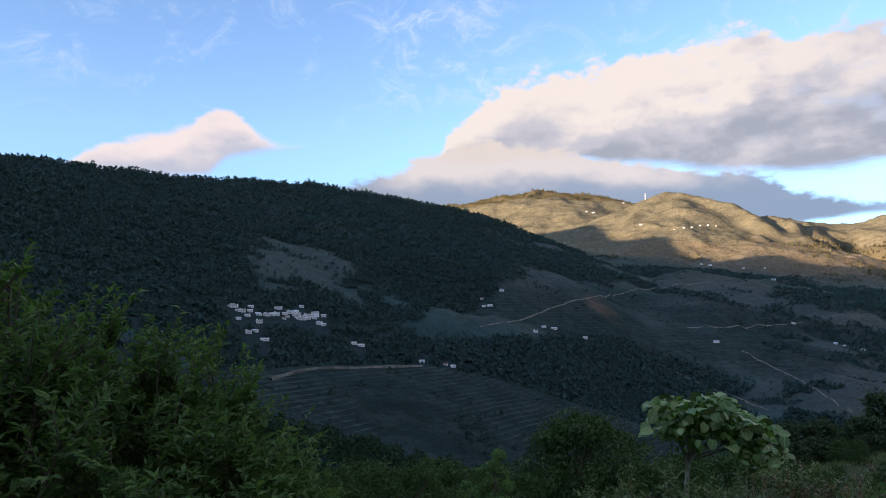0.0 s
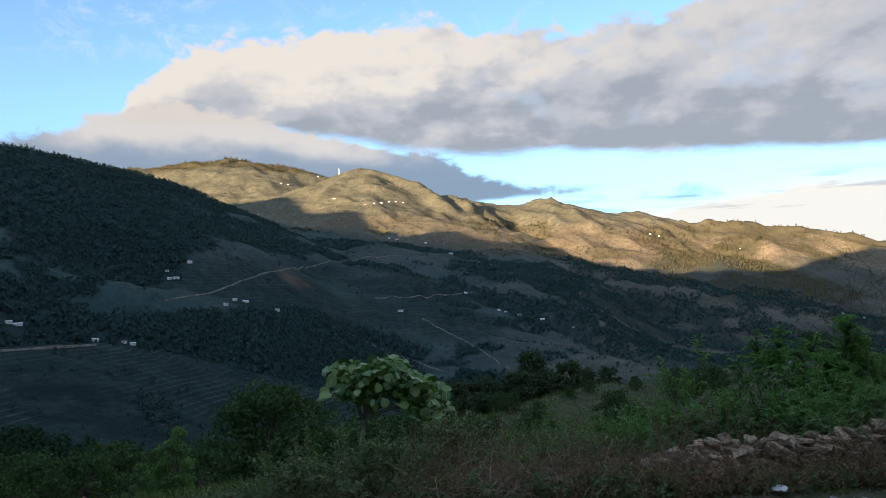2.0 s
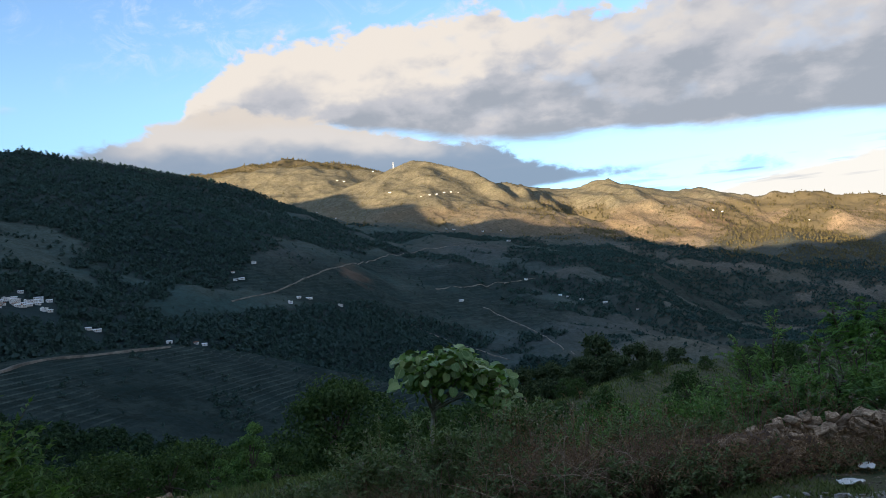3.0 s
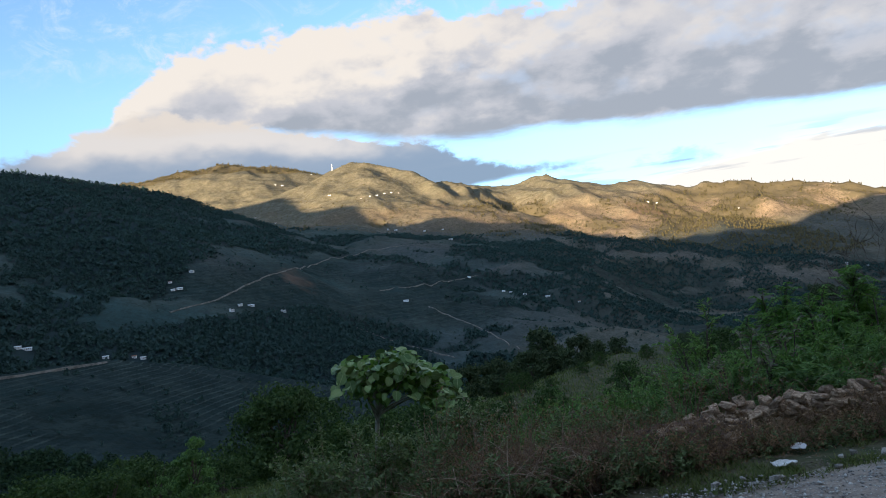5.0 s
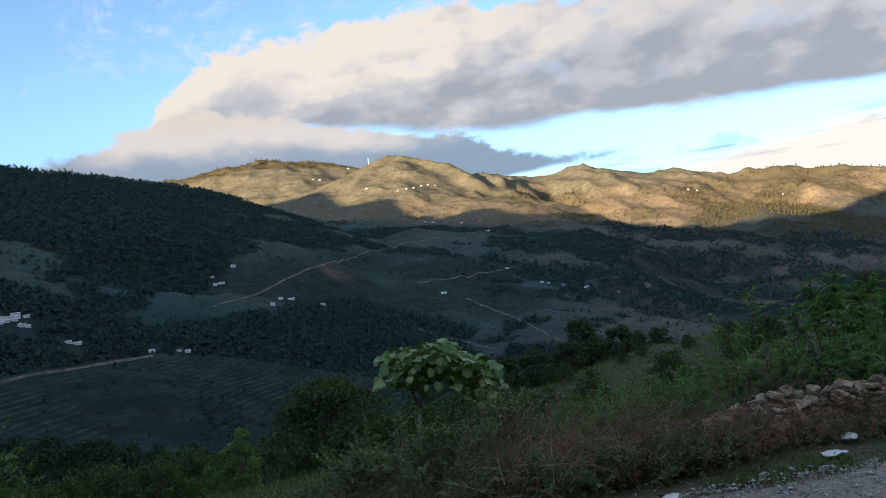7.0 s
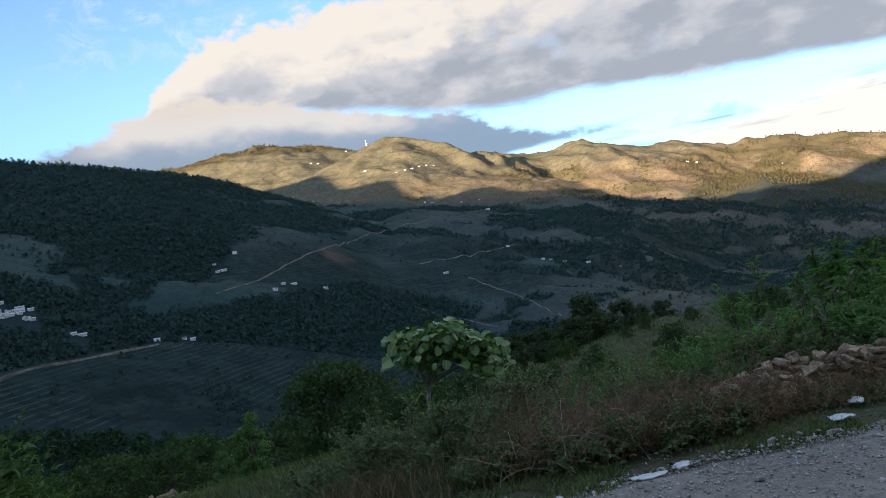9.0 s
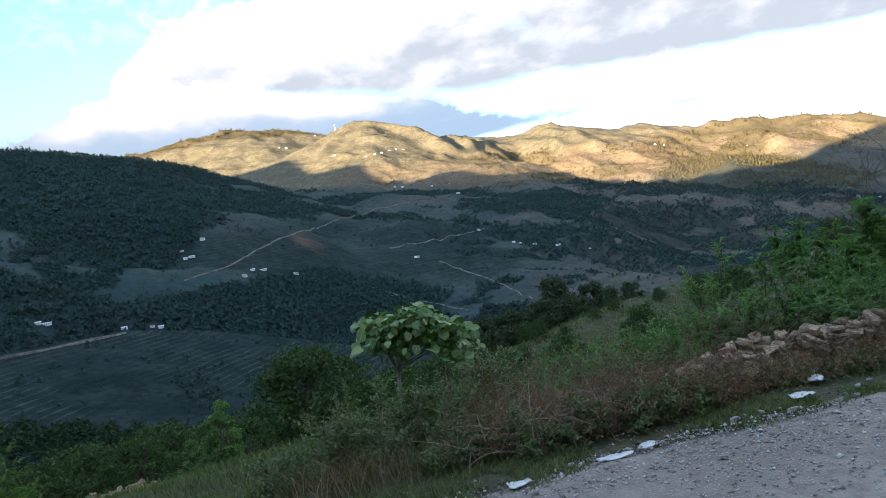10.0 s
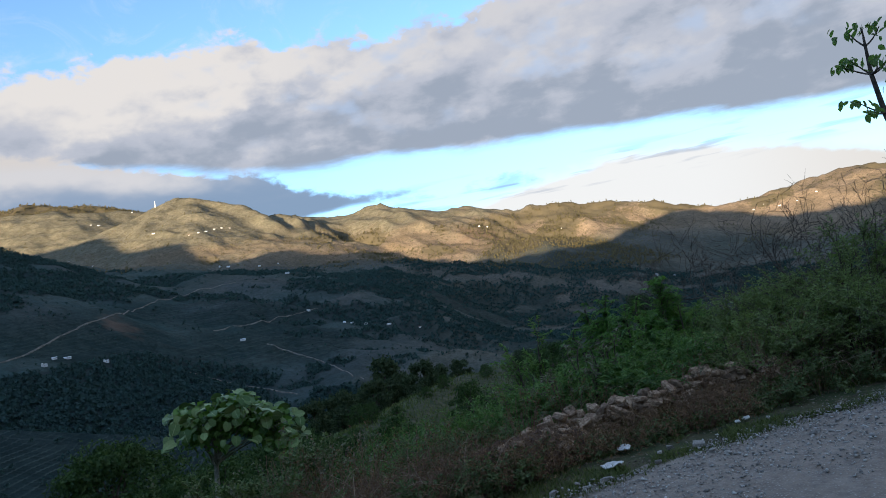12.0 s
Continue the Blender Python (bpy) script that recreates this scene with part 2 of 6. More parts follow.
    soil = n.mix(n.step(fine, 0.40, 0.62), (0.058, 0.078, 0.038), (0.120, 0.112, 0.068))
    soil = n.mix(n.step(n.noise(p, 4.0, 5, 0.7), 0.56, 0.68), soil, (0.17, 0.13, 0.085))
    grit = n.noise(p, 26.0, 5, 0.75)
    soil = n.mix(n.math("MULTIPLY", n.step(grit, 0.5, 0.66), 0.7), soil, (0.05, 0.050, 0.028))
    soil = n.mix(n.math("MULTIPLY", n.step(grit, 0.40, 0.32), 0.6), soil, (0.21, 0.18, 0.13))
    c = n.mix(near, c, soil)
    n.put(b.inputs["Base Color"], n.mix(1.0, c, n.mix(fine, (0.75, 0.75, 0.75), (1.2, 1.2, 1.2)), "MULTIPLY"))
    bump(n, b, n.math("ADD", n.math("MULTIPLY", mid, 6.0), n.math("MULTIPLY", n.math("ADD", fine, n.math("MULTIPLY", grit, 0.5)), n.math("MULTIPLY", near, 0.05))), 0.8, 1.0)
    return m


def speckled(name, dark, light, scale, rough=0.9, strength=0.3, by_object=False, stain=None):
    """Grain between two colours, with broader stains and fine relief."""
    m, n, b = material(name, rough)
    p = n.add("ShaderNodeTexCoord").outputs["Object"]
    grain, broad = n.noise(p, scale, 6, 0.65), n.noise(p, scale * 0.13, 4, 0.6)
    c = n.mix(n.step(grain, 0.32, 0.68), dark, light)
    c = n.mix(n.math("MULTIPLY", n.step(broad, 0.5, 0.7), 0.6), c, stain or tuple(0.6 * v for v in dark))
    if by_object:
        r = n.add("ShaderNodeObjectInfo").outputs["Random"]
        c = n.mix(1.0, c, n.mix(r, (0.62, 0.60, 0.58), (1.3, 1.28, 1.22)), "MULTIPLY")
    n.put(b.inputs["Base Color"], c)
    bump(n, b, grain, strength, 1.5 / scale)
    return m


def leaf_material(name, dark, light, rough=0.55, glow=0.35, gloss=0.3):
    """Leaves that differ one from another and let some light through."""
    m = bpy.data.materials.new(name)
    m.use_nodes = True
    n = Nodes(m.node_tree)
    out = n.add("ShaderNodeOutputMaterial")
    r = n.add("ShaderNodeNewGeometry").outputs["Random Per Island"]
    p = n.add("ShaderNodeTexCoord").outputs["Object"]
    c = n.mix(r, dark, light)
    c = n.mix(1.0, c, n.mix(n.noise(p, 1.1, 3), (0.6, 0.65, 0.6), (1.35, 1.3, 1.2)), "MULTIPLY")
    b = n.add("ShaderNodeBsdfPrincipled", {"Base Color": c, "Roughness": rough})
    b.inputs["Specular IOR Level"].default_value = gloss
    t = n.add("ShaderNodeBsdfTranslucent", {"Color": n.mix(1.0, c, (1.1, 1.3, 0.6), "MULTIPLY")})
    mix = n.add("ShaderNodeMixShader", {0: glow, 1: b.outputs[0], 2: t.outputs[0]})
    n.tree.links.new(mix.outputs[0], out.inputs[0])
    return m


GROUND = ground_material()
# Pine colour warmed for the low sun on the far slopes.
SUNLIT_PINE = leaf_material("sunlit_pine_foliage", (0.078, 0.066, 0.034), (0.140, 0.114, 0.060), 0.8, 0.15, 0.1)
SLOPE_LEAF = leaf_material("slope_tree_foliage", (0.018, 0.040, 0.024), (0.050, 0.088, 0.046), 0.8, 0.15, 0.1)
# Foliage of the shaded woods, blued and lifted for distance haze.
HAZED_LEAF = leaf_material("hazed_far_foliage", (0.034, 0.066, 0.068), (0.050, 0.088, 0.089), 0.8, 0.15, 0.1)
PLASTER = speckled("whitewashed_plaster", (0.66, 0.65, 0.63), (0.84, 0.83, 0.81), 0.9)
TIN_ROOF = speckled("weathered_tin_roof", (0.60, 0.63, 0.66), (0.82, 0.84, 0.85), 0.6, 0.5)
RUST_ROOF = speckled("rusty_roof", (0.20, 0.10, 0.07), (0.34, 0.18, 0.12), 0.6, 0.8)
DARK_GLASS = speckled("dark_window_opening", (0.02, 0.022, 0.025), (0.04, 0.04, 0.045), 3.0, 0.3)
DIRT_ROAD = speckled("pale_dirt_track", (0.09, 0.085, 0.070), (0.24, 0.215, 0.18), 0.12)


def unit(v):
    return v / np.maximum(np.linalg.norm(v, axis=-1, keepdims=True), 1e-9)


# ---- helpers for building ----
def array_mesh(name, verts, faces, mat, smooth_shade=False):
    """A mesh object from numpy arrays; all faces have the same number of corners."""
    me = bpy.data.meshes.new(name)
    k = faces.shape[1]
    me.vertices.add(len(verts))
    me.vertices.foreach_set("co", np.ascontiguousarray(verts, np.float32).ravel())
    me.loops.add(faces.size)
    me.loops.foreach_set("vertex_index", np.ascontiguousarray(faces, np.int32).ravel())
    me.polygons.add(len(faces))
    me.polygons.foreach_set("loop_start", np.arange(0, faces.size, k, dtype=np.int32))
    me.polygons.foreach_set("loop_total", np.full(len(faces), k, np.int32))
    me.update(calc_edges=True)
    me.validate()
    if smooth_shade:
        me.shade_smooth()
    me.materials.append(mat)
    return new(name, me)


def part(name, bm, mat, parent, label=""):
    me = bpy.data.meshes.new(name)
    bm.to_mesh(me)
    bm.free()
    me.materials.append(mat)
    ob = new(name, me)
    ob.parent = parent
    return tagged(ob, label)


def spot(bearing, dist):
    return dist * math.sin(radians(bearing)), dist * math.cos(radians(bearing))



# ---- the lie of the land ----
def hash2(ix, iy, seed):
    h = (ix.astype(np.int64) * 374761393 + iy.astype(np.int64) * 668265263 + seed * 1442695041) & 0xFFFFFFFF
    h = ((h ^ (h >> 13)) * 1274126177) & 0xFFFFFFFF
    return ((h ^ (h >> 16)) & 0xFFFFFF) / float(0xFFFFFF)


def value_noise(x, y, seed=0):
    """Smooth noise from -1 to 1."""
    ix, iy = np.floor(x), np.floor(y)
    fx, fy = x - ix, y - iy
    fx, fy = fx ** 3 * (fx * (fx * 6 - 15) + 10), fy ** 3 * (fy * (fy * 6 - 15) + 10)
    a, b = hash2(ix, iy, seed), hash2(ix + 1, iy, seed)
    c, d = hash2(ix, iy + 1, seed), hash2(ix + 1, iy + 1, seed)
    return 2 * ((a * (1 - fx) + b * fx) * (1 - fy) + (c * (1 - fx) + d * fx) * fy) - 1


def fbm(x, y, octaves=4, seed=0, ridged=False):
    total, amp, norm = 0.0, 1.0, 0.0
    for k in range(octaves):
        ca, sa = math.cos(k * 0.9), math.sin(k * 0.9)
        n = value_noise(x * ca - y * sa, x * sa + y * ca, seed + 17 * k)
        total = total + amp * (1 - 2 * np.abs(n) if ridged else n)
        norm += amp
        x, y, amp = x * 2.03, y * 2.03, amp * 0.5
    return total / norm


def smooth(a, b, x):
    t = np.clip((x - a) / (b - a), 0, 1)
    return t * t * (3 - 2 * t)


def crest(points):
    """Crest points given by bearing (degrees), distance and height over the road, as x, y, z."""
    b, r, z = np.array(points, float).T
    return np.stack([r * np.sin(np.radians(b)), r * np.cos(np.radians(b)), z], 1)


def ridge(x, y, pts, slope, power=1.0):
    """A ridge along a crest line, falling away on both sides."""
    best = np.full(np.shape(x), -1e9)
    for p, q in zip(pts[:-1], pts[1:]):
        e = q - p
        t = np.clip(((x - p[0]) * e[0] + (y - p[1]) * e[1]) / (e[0] ** 2 + e[1] ** 2), 0, 1)
        d = np.hypot(x - p[0] - t * e[0], y - p[1] - t * e[1])
        best = np.maximum(best, p[2] + t * e[2] - slope * d ** power)
    return best


def blend_max(a, b, k):
    h = np.clip(0.5 + 0.5 * (a - b) / k, 0, 1)
    return b * (1 - h) + a * h + k * h * (1 - h)


BACK_HILL = crest([(-34, 4300, 640), (-14, 4350, 690), (1, 4350, 725), (4.8, 4350, 781), (9.5, 4350, 810), (12, 4330, 774), (16, 4300, 640), (22, 4300, 520)])
CONE_HILL = crest([(11, 3850, 520), (14.4, 3750, 580), (15.7, 3720, 628), (17.1, 3700, 643), (18.7, 3720, 580), (21.8, 3850, 462), (25.4, 3850, 512),
                   (29.4, 3850, 451), (32.9, 3850, 480), (36.3, 3900, 380), (39.5, 3900, 383), (43, 3900, 303), (45, 3850, 320), (49, 3900, 268), (53, 3950, 232),
                   (56, 4000, 160), (60, 4050, 130), (72, 4000, 90), (90, 3800, 120)])
RIGHT_HILL = crest([(56, 4500, 130), (60, 4550, 150), (64, 4600, 208), (66.5, 4600, 230), (70, 4600, 170), (78, 4500, 240), (95, 4300, 300), (130, 3500, 350)])
LEFT_HILL = crest([(-75, 1300, 330), (-45, 1300, 290), (-32, 1350, 288), (-28.5, 1400, 297), (-24.9, 1451, 300), (-21.4, 1502, 308), (-17.5, 1573, 316), (-15.2, 1619, 329), (-11.8, 1700, 343),
                   (-10, 1740, 355), (-8.1, 1782, 349), (-5.5, 1840, 338), (-2.5, 1907, 322), (0.8, 1980, 308), (3.7, 2034, 299), (6.3, 2082, 277), (8, 2116, 246), (9.7, 2150, 230), (12.2, 2180, 175),
                   (14.7, 2200, 140), (18, 2150, 70)])
MID_HILL = crest([(8, 2600, 230), (10.6, 2650, 264), (14, 2700, 240), (19.4, 2700, 195), (24.8, 2600, 156), (29, 2650, 140), (34, 2600, 40), (40, 2300, -60)])
SPUR_A = crest([(10, 1900, 40), (14, 1600, -25), (16.8, 1350, -73), (20, 1150, -95), (23.3, 1000, -114), (27, 850, -150)])
SPUR_B = crest([(19, 2100, 40), (20.9, 1500, -58), (25.3, 1250, -82), (29.2, 950, -110), (33, 800, -150)])
SPUR_C = crest([(33, 2900, 110), (36, 2300, -10), (39, 1800, -100), (42, 1400, -130)])
SPUR_D = crest([(44, 3300, 130), (47, 2500, -20), (50, 1900, -90), (53, 1500, -130)])
TERRACE_SPUR = crest([(-30, 420, -10), (-18, 470, -21), (-11.5, 530, -25), (-6, 580, -26), (-1.6, 620, -28.5), (0.6, 640, -35), (3.3, 650, -42.5), (6, 645, -52.5), (8.9, 635, -62), (10.5, 625, -69.5),
                      (12.1, 615, -74), (13.8, 605, -83.5), (15.2, 598, -91), (18, 560, -120)])
# sharp ribs running down the far hills towards the valley
FAR_RIBS = [crest([(18.2, 3690, 0), (20.5, 3610, 0), (22.6, 3440, 0), (24.4, 3260, 0)]), crest([(22.6, 3800, 0), (23.7, 3700, 0), (26.1, 3400, 0)]), crest([(25.8, 3800, 0), (26.5, 3690, 0), (28.2, 3380, 0)]),
            crest([(16.6, 3680, 0), (15.2, 3500, 0), (14.1, 3300, 0)]), crest([(32.9, 3800, 0), (34.5, 3600, 0), (35.8, 3380, 0)]), crest([(39.6, 3850, 0), (41.0, 3600, 0), (42.5, 3400, 0)]),
            crest([(46, 3850, 0), (48, 3600, 0), (49, 3400, 0)])]
MEADOW = crest([(22, 40, -11), (28, 52, -9.0), (32, 65, -8.0), (36.4, 80, -8.7), (40, 95, -10.2), (50, 130, -11), (65, 170, -10)])
# the ridge behind the viewer, whose shadow fills the valley (x, y, z)
SHADE_RIDGE = np.array([(672, -2703, 430), (-303, -1311, 425), (-555, -950, 427), (-676, -778, 520), (-785, -623, 555), (-859, -516, 560), (-907, -448, 425), (-971, -357, 392), (-1051, -242, 375), (-1192, -41, 395), (-1307, 123, 410), (-1423, 289, 470), (-1517, 423, 532), (-1622, 573, 540), (-1708, 696, 532), (-1768, 781, 545), (-1867, 922, 637), (-2070, 1213, 733), (-2262, 1487, 803), (-2712, 2130, 820)], float)
ROAD_EDGE = [(-60.0, 2.0), (-25.0, 3.9), (-10.0, 4.4), (-3.0, 4.5), (1.7, 4.35), (4.5, 3.9), (6.9, 3.05), (10.0, 1.4), (16.0, -3.0), (26.0, -14.0), (40.0, -34.0)]


def beyond_road(x, y):
    """Metres past the road's valley-side edge (negative on the road)."""
    ex, ey = np.array(ROAD_EDGE).T
    best, side = np.full(np.shape(x), 1e9), np.ones(np.shape(x))
    for k in range(len(ex) - 1):
        vx, vy = ex[k + 1] - ex[k], ey[k + 1] - ey[k]
        t = np.clip(((x - ex[k]) * vx + (y - ey[k]) * vy) / (vx * vx + vy * vy), 0, 1)
        dx, dy = x - ex[k] - t * vx, y - ey[k] - t * vy
        d = np.hypot(dx, dy)
        near = d < best
        side = np.where(near, np.sign(vx * dy - vy * dx), side)
        best = np.where(near, d, best)
    return best * side


def terraced(z, step, sharp=0.72):
    k = np.floor(z / step)
    f = z / step - k
    return (k + np.where(f < sharp, f * 0.25, 0.25 * sharp + (f - sharp) * (1 - 0.25 * sharp) / (1 - sharp))) * step


def land(x, y, steps=True):
    """Height of the ground over the road where the camera stands."""
    x, y = np.asarray(x, float), np.asarray(y, float)
    r = np.hypot(x, y)
    far = smooth(150, 700, r)
    wx = x + far * 32 * fbm(x / 500, y / 500, 3, 5)
    wy = y + far * 32 * fbm(x / 500, y / 500, 3, 9)
    base = -205 + 0.025 * r
    z = blend_max(ridge(wx, wy, BACK_HILL, 0.42), ridge(wx, wy, CONE_HILL, 0.43), 12)
    z = blend_max(z, ridge(wx, wy, RIGHT_HILL, 0.33), 20)
    gully = fbm(wx / 420, wy / 420, 5, 21, True)
    z = z + smooth(2300, 3300, r) * (34 * (gully - 0.45) + 15 * (fbm(wx / 150, wy / 150, 4, 25, True) - 0.45)) * smooth(-20, 140, z)
    for k, line in enumerate(FAR_RIBS):
        z = z + (40 if k < 3 else 24) * smooth(3720, 3560, r) * smooth(0, 1, np.clip(1 + ridge(wx, wy, line, 1.0 / 75), 0, 1))
    z = blend_max(z, ridge(wx, wy, MID_HILL, 0.215), 25)
    lh = ridge(wx, wy, LEFT_HILL, 0.46)
    z = blend_max(z, lh, 18)
    for spur, slope in ((SPUR_A, 0.34), (SPUR_B, 0.34), (SPUR_C, 0.28), (SPUR_D, 0.28)):
        z = blend_max(z, ridge(wx, wy, spur, slope), 14)
    z = blend_max(z, base, 30)
    bank = smooth(680, 1000, r) * smooth(3000, 2600, r) * (1 - 0.6 * smooth(-60, 10, lh - z))
    z = z + (4 * far + 16 * bank) * (fbm(wx / 190, wy / 190, 4, 33, True) - 0.3) + bank * 24 * fbm(x / 400, y / 400, 3, 41) + 4 * far * fbm(x / 45, y / 45, 3, 43)
    a = np.degrees(np.arctan2(x, y))
    z = z - 95 * smooth(32, 42, a) * (1 - smooth(95, 120, a)) * smooth(1000, 1700, r) * smooth(2700, 1900, r)
    z = blend_max(z, ridge(x, y, SHADE_RIDGE, 0.62), 20)
    t = ridge(x, y, TERRACE_SPUR, 0.34) + 3 * fbm(x / 90, y / 90, 3, 51) - 1.5
    t = blend_max(t, base, 20)
    field = smooth(-4, 6, t - z)
    z = blend_max(z, t, 6)
    z = np.where((field > 0.4) & steps, z * (1 - 0.75 * field) + 0.75 * field * terraced(z + 1.2 * fbm(x / 60, y / 60, 2, 61), 2.2), z)
    # terraced fields on the far bank of the valley
    f2 = smooth(0.0, 0.25, fbm(x / 300, y / 300, 3, 71) + 0.08) * smooth(700, 900, r) * (1 - smooth(2100, 2400, r)) * (1 - smooth(40, 90, z))
    f2 = f2 * (1.0 if steps else 0.0)
    z = z * (1 - 0.7 * f2) + 0.7 * f2 * terraced(z, 5.0)
    # the hillside below and above the road
    d = beyond_road(x, y)
    n = np.where(d > 0, -0.06 * np.minimum(d, 1.2) - 1.9 * smooth(1.0, 5.0, d) - 0.02 * np.clip(d, 0, 14) - 0.30 * np.clip(d - 11, 0, 30) - 0.42 * np.clip(d - 41, 0, 2000), 0)
    up = np.clip(-d - 6.0, 0, 4000)
    n = n + np.where(up > 0, 1.6 * smooth(0, 2.2, up) + 0.45 * np.minimum(up, 260), 0)
    n = n + smooth(0.2, 3, np.abs(d + 3) - 3) * 0.10 * fbm(x / 1.6, y / 1.6, 3, 81) + smooth(8, 60, np.abs(d)) * 1.6 * fbm(x / 24, y / 24, 3, 83)
    n = blend_max(n, ridge(x, y, MEADOW, 0.33) + 0.8 * fbm(x / 14, y / 14, 3, 87) - 0.4, 2.0)
    n = n + smooth(0.8, 3.0, d) * smooth(4.5, 9.0, x - 0.35 * d) * (1 - smooth(9, 22, d)) * 1.3
    keep = smooth(60, 160, r)
    return np.where(r < 60, n, blend_max(n, z - (1 - keep) * 200, 1 + 8 * keep))


# ---- ground ----
def forest_cover(x, y, z):
    """0 to 1: how wooded the land is."""
    r, a = np.hypot(x, y), np.degrees(np.arctan2(x, y))
    patch = smooth(-0.1, 0.25, fbm(x / 240, y / 240, 4, 101))
    thin = smooth(0.0, 0.4, fbm(x / 70, y / 70, 3, 105))
    gully = smooth(0.15, -0.25, fbm(x / 190, y / 190, 4, 33, True))
    w = np.clip(0.55 * patch + 0.35 * thin + 0.55 * gully, 0, 1)
    # the wooded upper half of the near hill, with a cleared strip below its crest
    left = smooth(30, 110, z + 40 * fbm(x / 200, y / 200, 3, 121)) * smooth(2500, 2300, r) * smooth(17, 9, a)
    strip = smooth(0.05, 0.3, fbm(x / 420, y / 260, 2, 131)) * smooth(330, 200, z)
    w = np.maximum(w, left * (1 - 0.75 * strip))
    w = np.maximum(w, smooth(-10, -20, a) * smooth(700, 800, r) * smooth(2300, 2100, r))
    w = np.maximum(w, smooth(-0.25, 0.15, fbm(x / 260, y / 200, 3, 135)) * smooth(8, -3, a) * smooth(700, 760, r) * (1 - 0.7 * strip * left))
    w = np.maximum(w, 0.58 * smooth(-0.3, 0.2, fbm(x / 160, y / 160, 3, 137)) * smooth(28, 36, a) * smooth(1100, 1400, r) * smooth(2900, 2600, r))
    # the dark wood in the fold behind the terraced spur
    fold = smooth(660, 720, r) * smooth(1230, 1080, r) * smooth(-14, -4, a) * smooth(26, 17, a) * smooth(-5, -30, z)
    w = np.maximum(w, fold)
    lit = smooth(2600, 3000, r)
    pines = smooth(-0.40, 0.35, fbm(x / 330, y / 330, 4, 111)) * smooth(430, 260, z) * (0.35 + 0.65 * smooth(24, 30, a))
    top = smooth(4100, 4250, r) * smooth(600, 700, z)
    return np.where(lit > 0.5, np.clip(0.18 * w + 0.75 * pines + top, 0, 1), np.clip(w, 0, 1))


def field_cover(x, y, z):
    r = np.hypot(x, y)
    t = ridge(x, y, TERRACE_SPUR, 0.34) - 1.5
    f = smooth(-10, 4, t - z) * smooth(380, 440, r) * smooth(720, 660, r)
    f2 = smooth(0.0, 0.25, fbm(x / 300, y / 300, 3, 71) + 0.08) * smooth(700, 900, r) * (1 - smooth(2100, 2400, r)) * (1 - smooth(40, 90, z))
    return np.clip(f + 0.75 * f2, 0, 1)


def levels(x, y):
    """Height counted in terrace steps."""
    t = ridge(x, y, TERRACE_SPUR, 0.34) + 3 * fbm(x / 90, y / 90, 3, 51) - 1.5
    near = (t + 1.2 * fbm(x / 60, y / 60, 2, 61)) / 2.2
    return np.where(np.hypot(x, y) < 700, near, land(x, y, False) / 5.0)


